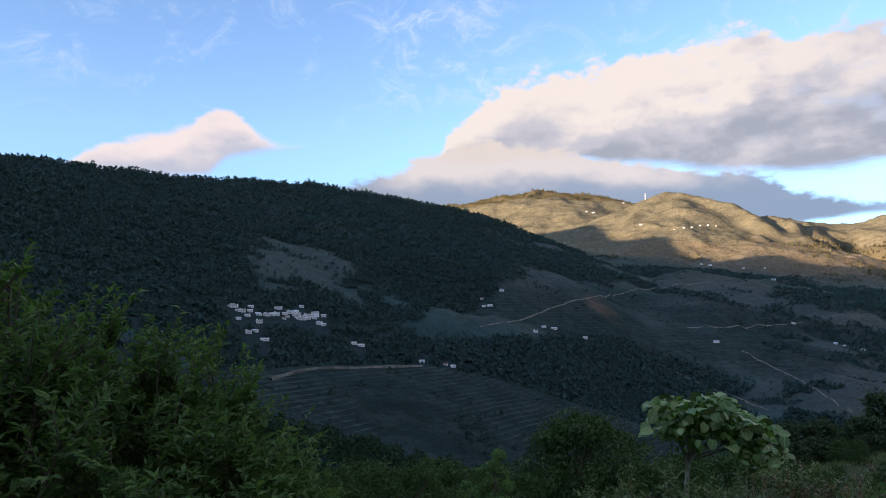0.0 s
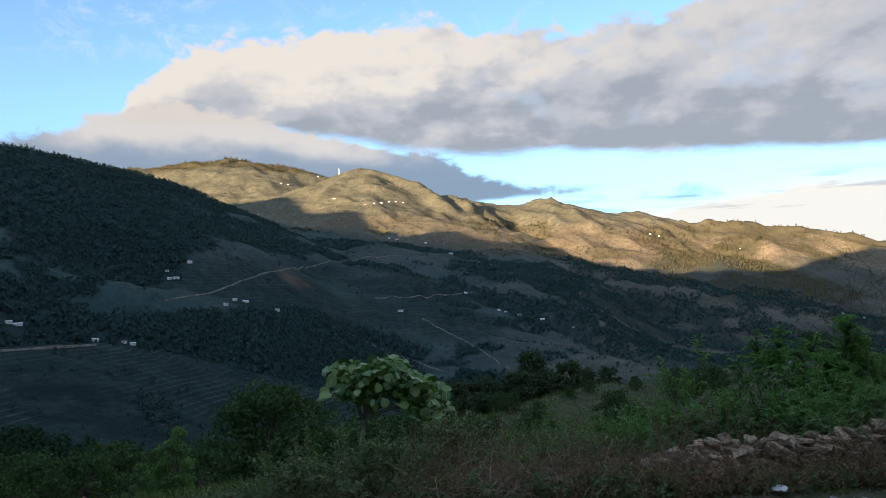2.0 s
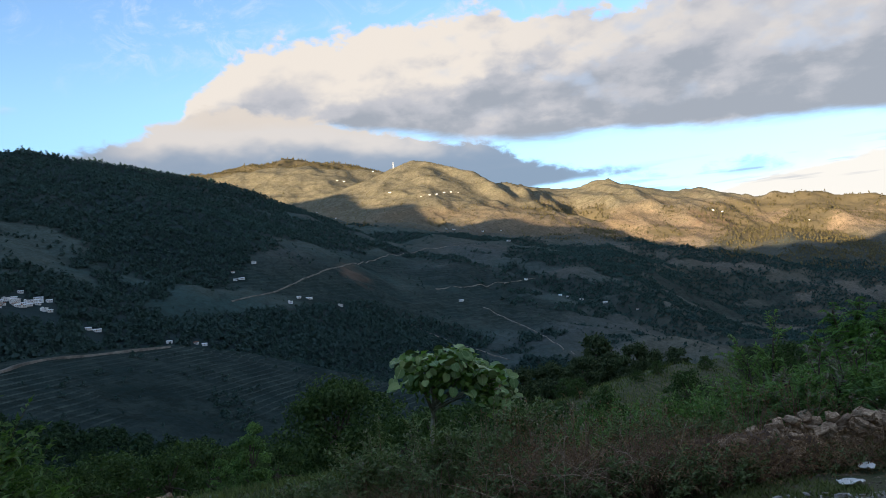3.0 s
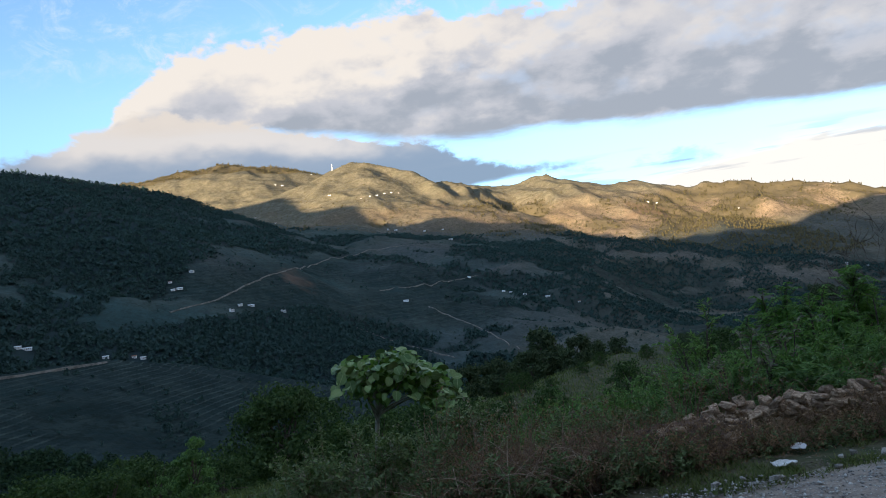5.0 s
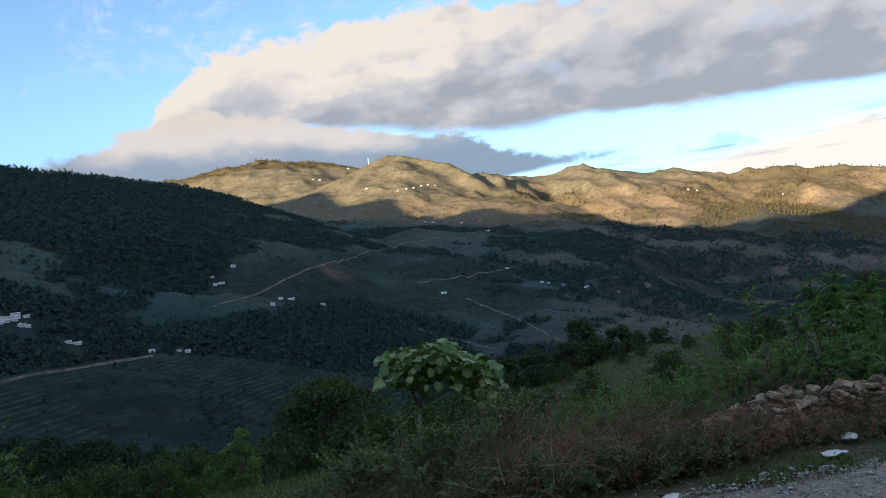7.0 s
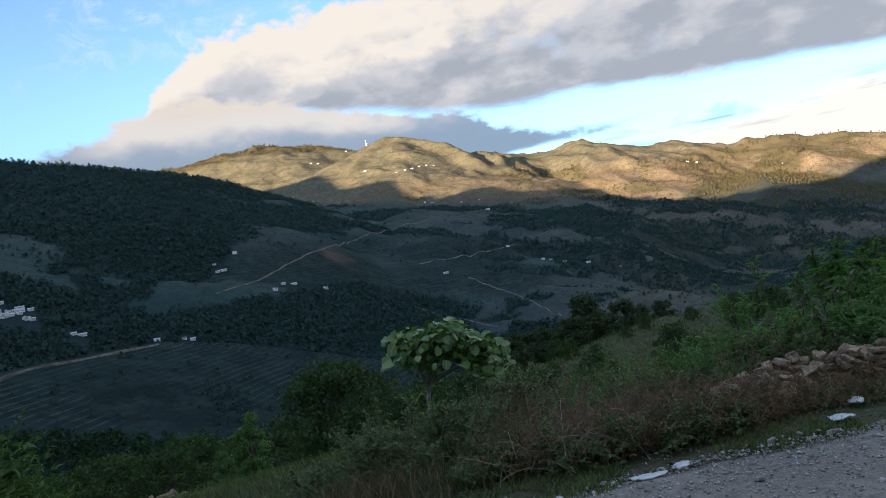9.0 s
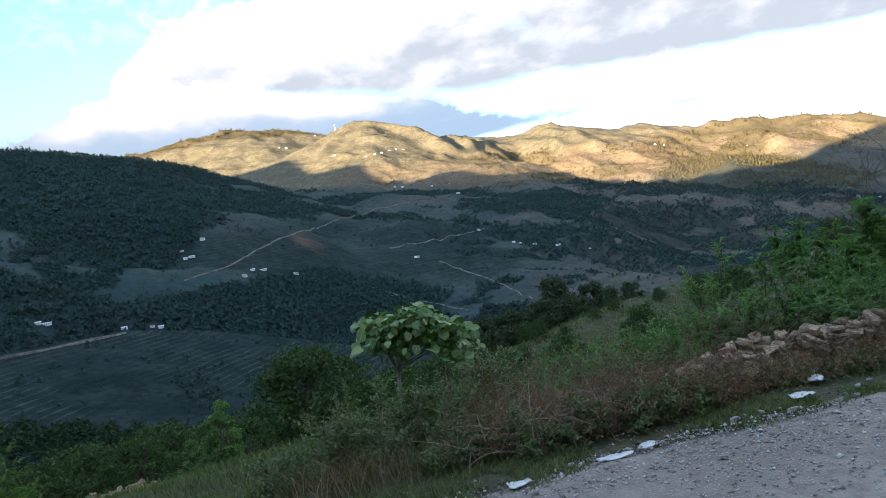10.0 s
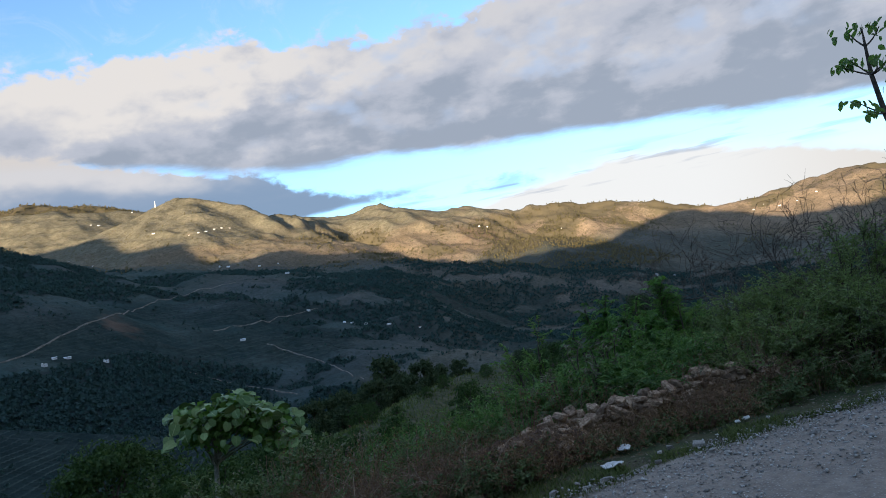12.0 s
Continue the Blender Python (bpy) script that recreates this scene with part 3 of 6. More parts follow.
def build_ground():
    az = np.radians(np.concatenate([np.arange(-37, 74, 0.27), np.arange(74, 323, 6.0)]))
    r = np.concatenate([np.geomspace(0.4, 30, 140), np.geomspace(30, 400, 100)[1:], np.geomspace(400, 720, 170)[1:], np.geomspace(720, 2600, 230)[1:], np.geomspace(2600, 4900, 130)[1:]])
    A, Rr = np.meshgrid(az, r)
    x, y = Rr * np.sin(A), Rr * np.cos(A)
    z = land(x, y)
    d = beyond_road(x, y)
    z = z - np.where((Rr < 200) & (d > -6.3), 0.09 * smooth(0.15, -0.25, d), 0)
    na, nr = len(az), len(r)
    verts = np.stack([x, y, z], -1).reshape(-1, 3)
    i, j = np.meshgrid(np.arange(nr - 1), np.arange(na), indexing="ij")
    jn = (j + 1) % na
    faces = np.stack([i * na + j, (i + 1) * na + j, (i + 1) * na + jn, i * na + jn], -1).reshape(-1, 4)[:, ::-1]
    verts = np.vstack([verts, [[0, 0, verts[:na, 2].mean()]]])
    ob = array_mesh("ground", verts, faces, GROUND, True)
    cover = np.ones((len(verts), 4), np.float32)
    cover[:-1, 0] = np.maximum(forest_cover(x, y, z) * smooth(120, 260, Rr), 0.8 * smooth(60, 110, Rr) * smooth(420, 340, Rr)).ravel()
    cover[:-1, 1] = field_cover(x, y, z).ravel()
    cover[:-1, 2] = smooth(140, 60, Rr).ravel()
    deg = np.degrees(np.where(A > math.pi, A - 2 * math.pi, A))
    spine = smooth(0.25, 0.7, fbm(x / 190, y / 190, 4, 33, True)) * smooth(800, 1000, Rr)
    # Besides dryness: lighter with distance for haze, full over the sunlit far range.
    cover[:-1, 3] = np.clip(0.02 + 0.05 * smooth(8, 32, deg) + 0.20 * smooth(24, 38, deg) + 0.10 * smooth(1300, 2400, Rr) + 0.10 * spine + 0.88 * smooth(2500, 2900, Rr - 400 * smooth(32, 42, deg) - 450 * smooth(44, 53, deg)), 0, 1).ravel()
    bare = ob.data.attributes.new("earth", "FLOAT", "POINT")
    ex, ey = spot(12.0, 1300)
    away = np.hypot((x - ex) / 34, (y - ey) / 70) + 0.5 * fbm(x / 40, y / 40, 3, 141)
    lx, ly = spot(40.0, 3350)
    away = np.minimum(away, np.hypot((x - lx) / 150, (y - ly) / 120) + 0.5 * fbm(x / 60, y / 60, 3, 143))
    bare.data.foreach_set("value", np.append(0.42 * smooth(1.0, 0.2, away + 0.5 * fbm(x / 12, y / 12, 3, 145)), 0).astype(np.float32))
    step = ob.data.attributes.new("terrace_level", "FLOAT", "POINT")
    step.data.foreach_set("value", np.append(levels(x, y), 0).astype(np.float32))
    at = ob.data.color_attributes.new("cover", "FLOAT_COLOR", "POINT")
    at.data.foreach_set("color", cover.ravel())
    tagged(ob, "wooded and terraced valley slopes with dry scrub", "ground", kind="structure")


build_ground()


def scatter(count, low, high, seed, chance):
    """Places on the land between two distances, in the stretch that the road looks over."""
    g = np.random.default_rng(seed)
    a = np.radians(g.uniform(-38, 75, count))
    r = np.sqrt(g.uniform(low ** 2, high ** 2, count))
    x, y = r * np.sin(a), r * np.cos(a)
    z = land(x, y)
    ok = g.uniform(0, 1, count) < chance(x, y, z)
    return x[ok], y[ok], z[ok], g


def cone_tree():
    """A small conifer of two skirts on a stub of trunk."""
    v, f = [], []
    for base, top, rad in ((0.12, 0.68, 0.36), (0.45, 1.0, 0.24)):
        o = len(v)
        v += [(rad * math.cos(k * 1.2566) * (1 + 0.3 * (k % 2)), rad * math.sin(k * 1.2566), base + 0.06 * (k % 2)) for k in range(5)] + [(0, 0, top)]
        f += [(o + k, o + (k + 1) % 5, o + 5) for k in range(5)]
    return np.array(v), np.array(f)


def ragged_tree(pieces, seed):
    """A crown of loose leafy flakes, wide in the middle, most of them turned up to the sky."""
    g = np.random.default_rng(seed)
    v = []
    for k in range(pieces):
        h = (k + 0.5) / pieces
        wide = 1.35 - 1.1 * abs(h - 0.45)
        c = np.array([g.normal(0, 0.22) * wide, g.normal(0, 0.22) * wide, 0.10 + 0.78 * h])
        out = unit(np.array([c[0], c[1], 0.35]) + g.normal(0, 0.25, 3))
        a = unit(np.cross(out, g.normal(0, 1, 3)))
        b = np.cross(out, a)
        s = 1.05 / math.sqrt(pieces) * g.uniform(0.7, 1.2)
        v += [c + s * a, c - 0.5 * s * a + 0.8 * s * b, c - 0.5 * s * a - 0.8 * s * b]
    return np.array(v), np.arange(3 * pieces).reshape(-1, 3)


def forest(name, label, places, template, low, high, mat, seed):
    x, y, z, g = places
    tv, tf = template
    k = len(x)
    h = g.uniform(low, high, k) * np.where(g.uniform(0, 1, k) < 0.12, 1.4, 1.0) * (0.5 + 0.5 * smooth(0.1, 0.6, forest_cover(x, y, z)))
    a = g.uniform(0, 6.28, k)
    wide = h * g.uniform(0.7, 1.25, k)
    ca, sa = np.cos(a), np.sin(a)
    px = (tv[None, :, 0] * ca[:, None] - tv[None, :, 1] * sa[:, None]) * wide[:, None] + x[:, None]
    py = (tv[None, :, 0] * sa[:, None] + tv[None, :, 1] * ca[:, None]) * wide[:, None] + y[:, None]
    pz = tv[None, :, 2] * h[:, None] + z[:, None] - 0.4
    v = np.stack([px, py, pz], -1)
    v += g.normal(0, 0.05, v.shape) * h[:, None, None]
    faces = (tf[None] + (np.arange(k) * len(tv))[:, None, None]).reshape(-1, 3)
    ob = array_mesh(name, v.reshape(-1, 3), faces, mat)
    return tagged(ob, label, "trees", kind="stuff")


def grove(x, y):
    """The clump of trees half way down the terraced spur."""
    r, a = np.hypot(x, y), np.degrees(np.arctan2(x, y))
    return smooth(1.0, 0.5, np.hypot((a - 2.4) / 2.1, (r - 480) / 55) + 0.4 * fbm(x / 12, y / 12, 3, 157))


CREST_A = [(16.26, 1100), (16.95, 1094), (17.64, 1088), (18.32, 1082), (19.19, 1066), (20.05, 1072), (20.92, 1044), (21.86, 1018), (22.8, 1008), (23.75, 990)]
CREST_B = [(22.18, 1272), (22.83, 1244), (23.48, 1236), (24.13, 1208), (24.78, 1184), (25.42, 1164), (26.07, 1150), (26.57, 1130), (27.07, 1082), (27.57, 1056), (28.06, 1044), (28.55, 980), (29.05, 976)]
TRACK_A = [(2.73, 1010), (3.33, 1018), (3.93, 1028), (4.54, 1040), (5.15, 1060), (5.77, 1072), (6.39, 1088), (6.85, 1108), (7.32, 1128), (7.79, 1148), (8.21, 1162), (8.63, 1180), (9.05, 1190), (9.47, 1238), (9.89, 1260), (10.32, 1282), (11.31, 1336), (12.31, 1386), (13.32, 1590), (14.78, 1638), (16.25, 1788), (17.73, 1920), (19.21, 1980), (20.7, 1972), (22.2, 2050)]
TRACK_B = [(18.48, 1384), (19.37, 1402), (20.26, 1414), (21.15, 1438), (22.04, 1442), (22.93, 1504), (23.83, 1520), (24.69, 1538), (25.56, 1550), (26.43, 1574)]
TRACK_L = [(-13.5, 482), (-11.55, 518), (-9.6, 539), (-6.02, 567), (-2.16, 609), (-1.55, 616)]
VILLAGE = [(-15.87, 833), (-10.65, 875), (-15.81, 856), (-13.0, 868), (-11.14, 910), (-13.64, 863), (-13.36, 863), (-11.11, 873), (-14.43, 861),
    (-11.42, 873), (-16.49, 863), (-14.32, 856), (-9.99, 890), (-13.06, 866), (-16.28, 863), (-13.77, 858), (-11.68, 880), (-14.99, 861), (-14.32, 830),
    (-11.23, 868), (-10.44, 885), (-11.52, 870), (-13.37, 868), (-10.09, 900), (-10.3, 885), (-13.0, 868), (-11.4, 880), (-10.14, 883), (-12.4, 873),
    (-12.03, 878), (-15.18, 844), (-11.01, 870), (-9.78, 868), (-10.29, 890), (-9.46, 868), (-10.75, 883), (-16.11, 866), (-15.88, 856), (-14.94, 878),
    (-15.57, 856), (-12.9, 883), (-9.45, 893), (-14.94, 863), (-11.35, 868), (-11.54, 888), (-12.2, 868), (-11.62, 875), (-12.45, 858), (-15.1, 792),
    (-14.6, 801), (-13.9, 785)]
HOUSES = [(3, 1140), (3.15, 1118), (3.62, 1120), (4.59, 1184), (7.14, 1034), (7.8, 1072), (8.58, 1080), (10.95, 1074), (20.47, 1296), (25.66, 1552), (28.22, 1464), (28.78, 1464), (29.83, 1456), (31.61, 1444), (33.96, 1412), (19.75, 2682), (20.32, 2672), (22.6, 2684), (24.03, 2708), (24.57, 2198), (52.73, 2440), (53.9, 2524), (9.64, 3192), (11.11, 2640), (-7.11, 836), (-6.59, 838), (-1.81, 842), (0.05, 858), (0.64, 858), (11.41, 3824), (11.93, 3828), (14.26, 4096), (18.61, 3064), (19.15, 3100), (19.78, 3180), (20.32, 3212), (20.9, 3224), (17.9, 3072), (15.47, 3164), (40.05, 3472), (40.67, 3472), (46.3, 3470), (60.3, 3888), (61, 3932), (62, 3888), (63.2, 3910), (64.5, 3965)]


def open_ground(x, y):
    """1 where trees may stand; 0 on the tracks and close round and below the houses."""
    r, a = np.hypot(x, y), np.degrees(np.arctan2(x, y))
    free = np.ones(np.shape(x))
    for b, dist in VILLAGE + HOUSES:
        free = np.where((np.abs(np.radians(a - b)) * dist < 7) & (r > dist - 34) & (r < dist + 7), 0, free)
    for way in (TRACK_A, TRACK_B, TRACK_L, CREST_A, CREST_B):
        away = -ridge(x, y, crest([(b, dist, 0) for b, dist in way]), 1.0)
        free = np.where(away < 9, 0, free)
    return free


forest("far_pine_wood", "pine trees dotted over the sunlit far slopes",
       scatter(84000, 2500, 4500, 1, lambda x, y, z: (0.26 + 0.50 * smooth(0.05, 0.9, forest_cover(x, y, z))) * (z > -80) * np.where((np.hypot(x, y) > 3650) & (x > 0.4 * y), 0.3, 1.0)), cone_tree(), 6, 12, SUNLIT_PINE, 1)
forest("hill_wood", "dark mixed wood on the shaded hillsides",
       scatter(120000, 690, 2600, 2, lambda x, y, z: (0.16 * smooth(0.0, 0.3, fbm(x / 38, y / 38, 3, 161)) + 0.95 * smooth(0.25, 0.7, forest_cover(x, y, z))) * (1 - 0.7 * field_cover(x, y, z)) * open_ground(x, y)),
       ragged_tree(16, 5), 4.6, 8.2, HAZED_LEAF, 2)
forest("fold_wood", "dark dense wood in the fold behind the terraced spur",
       scatter(42000, 690, 1250, 8, lambda x, y, z: 0.9 * smooth(0.3, 0.7, forest_cover(x, y, z)) * (1 - 0.7 * field_cover(x, y, z)) * open_ground(x, y)), ragged_tree(20, 9), 4.0, 7.0, HAZED_LEAF, 8)
forest("terrace_scrub", "dark bushes and hedges scattered over the terraced spur",
       scatter(13000, 330, 690, 3, lambda x, y, z: np.maximum(0.05 + smooth(0.1, 0.4, fbm(x / 45, y / 45, 4, 151)) * 0.6, grove(x, y)) * open_ground(x, y)), ragged_tree(40, 6), 2.0, 4.6, HAZED_LEAF, 3)
forest("slope_scrub", "dark bushes and small trees covering the near slope",
       scatter(17000, 75, 400, 4, lambda x, y, z: (0.4 + 0.5 * smooth(-0.2, 0.2, fbm(x / 25, y / 25, 3, 155))) * smooth(0.33, 0.27, x / y) * smooth(-0.75, -0.6, x / y)), ragged_tree(100, 7), 3.6, 7.0, SLOPE_LEAF, 4)


# ---- tracks and buildings across the valley ----
def track(name, places, width, label):
    """A dirt track draped over the land."""
    p = np.array([spot(*q) for q in places])
    s = np.concatenate([[0], np.cumsum(np.hypot(*np.diff(p, axis=0).T))])
    u = np.arange(0, s[-1], 5.0)
    x, y = np.interp(u, s, p[:, 0]), np.interp(u, s, p[:, 1])
    for _ in range(6):
        x[1:-1], y[1:-1] = (x[:-2] + 2 * x[1:-1] + x[2:]) / 4, (y[:-2] + 2 * y[1:-1] + y[2:]) / 4
    tx, ty = np.gradient(x), np.gradient(y)
    k = np.hypot(tx, ty)
    nx, ny = -ty / k, tx / k
    wide = width * (1 + 0.3 * fbm(u / 60, u * 0, 2, 7))
    rows = []
    level = land(x, y)
    for _ in range(4):
        level[1:-1] = (level[:-2] + 2 * level[1:-1] + level[2:]) / 4
    for off, drop in ((-0.62, -3.0), (-0.5, 0.0), (0.0, 0.12), (0.5, 0.0), (0.62, -3.0)):
        rows.append(np.stack([x + nx * off * wide, y + ny * off * wide, level + 1.1 + drop], 1))
    v = np.stack(rows, 1)
    m = len(rows)
    faces = [(i * m + j, (i + 1) * m + j, (i + 1) * m + j + 1, i * m + j + 1) for i in range(len(u) - 1) for j in range(m - 1)]
    tagged(array_mesh(name, v.reshape(-1, 3), np.array(faces), DIRT_ROAD), label, "road", kind="structure")


track("road_1", TRACK_A, 2.0, "pale dirt road climbing across the far slope")
track("road_2", TRACK_B, 2.2, "pale dirt road along the far slope")
track("road_3", TRACK_L, 2.2, "pale road along the crest of the terraced spur")
track("path_1", CREST_A, 1.6, "pale footpath down the crest of a grassy spur")
track("path_2", CREST_B, 1.6, "pale footpath down the crest of a grassy spur")


def box(bm, x0, y0, z0, x1, y1, z1):
    v = [bm.verts.new((x, y, z)) for z in (z0, z1) for x, y in ((x0, y0), (x1, y0), (x1, y1), (x0, y1))]
    for f in ((3, 2, 1, 0), (4, 5, 6, 7), (0, 1, 5, 4), (1, 2, 6, 5), (2, 3, 7, 6), (3, 0, 4, 7)):
        bm.faces.new([v[k] for k in f])


def house(name, label, wide, deep, high, roof_mat, flat=False):
    """A hill house: plastered walls on a sunk footing, a roof with eaves, a door and windows with frames."""
    home = tagged(new(name), label, "house", group="hill houses")
    bm = bmesh.new()
    box(bm, -wide / 2, -deep / 2, -3.0, wide / 2, deep / 2, high)
    part("wall", bm, PLASTER, home)
    bm = bmesh.new()
    if flat:
        box(bm, -wide / 2 - 0.5, -deep / 2 - 0.5, high, wide / 2 + 0.5, deep / 2 + 0.5, high + 0.35)
        box(bm, -wide / 2 + 0.5, 0.2, high + 0.35, -wide / 2 + 3.0, deep / 2 - 0.3, high + 2.3)
    else:
        e, t = 0.6, 0.15
        for s in (-1, 1):
            a = [(-wide / 2 - e, s * (deep / 2 + e), high - 0.25), (wide / 2 + e, s * (deep / 2 + e), high - 0.25), (wide / 2 + e, 0, high + 1.6), (-wide / 2 - e, 0, high + 1.6)]
            lo = [bm.verts.new(p) for p in a]
            hi = [bm.verts.new((p[0], p[1], p[2] + t)) for p in a]
            bm.faces.new(lo)
            bm.faces.new(hi)
            for k in range(4):
                bm.faces.new((lo[k], lo[(k + 1) % 4], hi[(k + 1) % 4], hi[k]))
        for s in (-1, 1):
            bm.faces.new([bm.verts.new(p) for p in ((s * wide / 2, -deep / 2, high), (s * wide / 2, deep / 2, high), (s * wide / 2, 0, high + 1.6))])
    part("roof", bm, roof_mat, home)
    bm = bmesh.new()
    box(bm, -0.5, -deep / 2 - 0.08, 0.0, 0.5, -deep / 2 + 0.05, 2.0)
    part("door", bm, RUST_ROOF, home, "brown plank door")
    for k in range(max(2, int(wide / 2.6))):
        cx = -wide / 2 + wide * (k + 0.5) / max(2, int(wide / 2.6))
        for z0 in ((high - 1.9,) if high < 4 else (high - 1.9, 0.9)):
            if abs(cx) < 1.1 and z0 < 1.5:
                continue
            bm = bmesh.new()
            box(bm, cx - 0.55, -deep / 2 - 0.06, z0, cx + 0.55, -deep / 2 + 0.05, z0 + 1.1)
            window = part("window", bm, DARK_GLASS, home)
            bm = bmesh.new()
            box(bm, cx - 0.7, -deep / 2 - 0.2, z0 - 0.14, cx + 0.7, -deep / 2 + 0.04, z0 - 0.004)
            part("sill", bm, PLASTER, window)
    return home


def build_houses():
    kinds = [house("house", "small white plastered hill house with tin gable roof", 9, 5.5, 3.2, TIN_ROOF),
             house("house", "two-storey white plastered house with pale flat roof", 10, 7, 6.0, PLASTER, True),
             house("house", "long white plastered house with tin gable roof", 14, 5.5, 3.4, TIN_ROOF),
             house("house", "small white plastered house with rust-brown gable roof", 7, 5, 3.0, RUST_ROOF)]
    g = np.random.default_rng(8)
    used = set()
    for i, (b, r) in enumerate(VILLAGE + HOUSES):
        x, y = spot(b, r)
        z = float(land(x, y))
        k = int(g.choice(4, p=(0.4, 0.25, 0.2, 0.15)))
        m = pose(x, y, z + 0.6, 0, 0, -b + float(g.uniform(-35, 35)))
        size = 0.52 if r < 700 else 0.64 if r < 1700 else 0.85
        if k not in used:
            used.add(k)
            kinds[k].matrix_basis = m @ Matrix.Diagonal((size, size, 0.72 * size, 1.0))
        else:
            copy_thing(kinds[k], m).scale = (size, size, 0.72 * size)


build_houses()


def build_mast():
    """The lattice mast on the cone-shaped hill."""
    x, y = spot(15.9, 3690)
    z = float(land(x, y))
    mast = tagged(new("radio_mast"), "thin pale lattice radio mast on a hilltop", "mast")
    mast.location = (x, y, z - 2)
    for sx, sy in ((-1, -1), (1, -1), (1, 1), (-1, 1)):
        bm = bmesh.new()
        v = [bm.verts.new((sx * w + dx, sy * w + dy, h)) for h, w in ((0, 2.4), (36, 0.6)) for dx, dy in ((-0.25, -0.25), (0.25, -0.25), (0.25, 0.25), (-0.25, 0.25))]
        for k in range(4):
            bm.faces.new((v[k], v[(k + 1) % 4], v[4 + (k + 1) % 4], v[4 + k]))
        bm.faces.new(v[4:])
        part("leg", bm, PLASTER, mast)
    for k in range(8):
        h = 2 + 4.5 * k
        w = 2.4 - 1.8 * h / 36 + 0.25
        bm = bmesh.new()
        for s in (-1, 1):
            box(bm, -w, s * w - 0.15, h, w, s * w + 0.15, h + 0.5)
            box(bm, s * w - 0.15, -w + 0.3, h, s * w + 0.15, w - 0.3, h + 0.5)
        part("cross_brace", bm, PLASTER, mast)


build_mast()


# ---- plants: how stems and leaves are made ----
BARK = speckled("grey_brown_bark", (0.07, 0.055, 0.042), (0.16, 0.13, 0.10), 14.0)
PALE_BARK = speckled("pale_bark", (0.22, 0.20, 0.15), (0.40, 0.37, 0.29), 12.0)
LEAF_SCRUB = leaf_material("olive_scrub_leaf", (0.130, 0.175, 0.080), (0.280, 0.330, 0.165), 0.6, 0.45, 0.2)
PALE_STEM = speckled("pale_dead_stem", (0.22, 0.155, 0.105), (0.46, 0.35, 0.25), 20.0)
DRY_STEM = speckled("dry_brown_stem", (0.15, 0.088, 0.056), (0.34, 0.23, 0.155), 20.0)
LEAF_LEFT = leaf_material("narrow_green_leaf", (0.058, 0.120, 0.038), (0.150, 0.230, 0.080), 0.55, 0.42, 0.22)
LEAF_BANK = leaf_material("bank_shrub_leaf", (0.082, 0.155, 0.060), (0.205, 0.310, 0.125), 0.55, 0.45, 0.22)
LEAF_DARK = leaf_material("dark_shrub_leaf", (0.095, 0.170, 0.065), (0.225, 0.325, 0.130), 0.55, 0.5, 0.22)
LEAF_PINNATE = leaf_material("feathery_leaf", (0.082, 0.165, 0.052), (0.180, 0.300, 0.098), 0.55, 0.5, 0.22)
LEAF_WEED = leaf_material("grey_green_weed_leaf", (0.085, 0.125, 0.056), (0.195, 0.240, 0.116), 0.55, 0.3, 0.22)
LEAF_BROAD = leaf_material("broad_pale_green_leaf", (0.090, 0.180, 0.040), (0.200, 0.310, 0.085), 0.5, 0.3)
LEAF_DRY = leaf_material("dead_brown_leaf", (0.140, 0.078, 0.046), (0.330, 0.200, 0.124), 0.9, 0.15, 0.1)
LEAF_TREE = leaf_material("valley_tree_leaf", (0.037, 0.070, 0.026), (0.094, 0.144, 0.052), 0.7, 0.25, 0.15)
LEAF_SHADY = leaf_material("shady_tree_leaf", (0.045, 0.070, 0.039), (0.105, 0.133, 0.072), 0.8, 0.2, 0.1)
SEED_HEAD = leaf_material("pale_seed_head", (0.140, 0.129, 0.099), (0.294, 0.272, 0.217), 0.9, 0.2, 0.1)
GRASS = leaf_material("verge_grass_blade", (0.068, 0.097, 0.032), (0.165, 0.185, 0.068), 0.7, 0.3, 0.2)
STRAW = leaf_material("dry_straw_blade", (0.110, 0.080, 0.046), (0.280, 0.205, 0.125), 0.9, 0.2, 0.1)


def tube_mesh(paths, radii, sides=4):
    """Verts and quads of tapered tubes. paths: (tubes, points, 3); radii: (tubes, points)."""
    paths, radii = np.asarray(paths, float), np.asarray(radii, float)
    t, k = paths.shape[:2]
    way = unit(np.gradient(paths, axis=1))
    side = unit(np.cross(way, np.array([0.31, 0.22, 0.92])) + 1e-6)
    up = np.cross(way, side)
    ang = np.arange(sides) * 2 * math.pi / sides
    ring = paths[:, :, None] + radii[:, :, None, None] * (np.cos(ang)[None, None, :, None] * side[:, :, None] + np.sin(ang)[None, None, :, None] * up[:, :, None])
    base = (np.arange(t) * k * sides)[:, None, None] + (np.arange(k - 1) * sides)[None, :, None] + np.arange(sides)[None, None]
    nxt = (np.arange(t) * k * sides)[:, None, None] + (np.arange(k - 1) * sides)[None, :, None] + ((np.arange(sides) + 1) % sides)[None, None]
    quads = np.stack([base, nxt, nxt + sides, base + sides], -1).reshape(-1, 4)
    return ring.reshape(-1, 3), quads


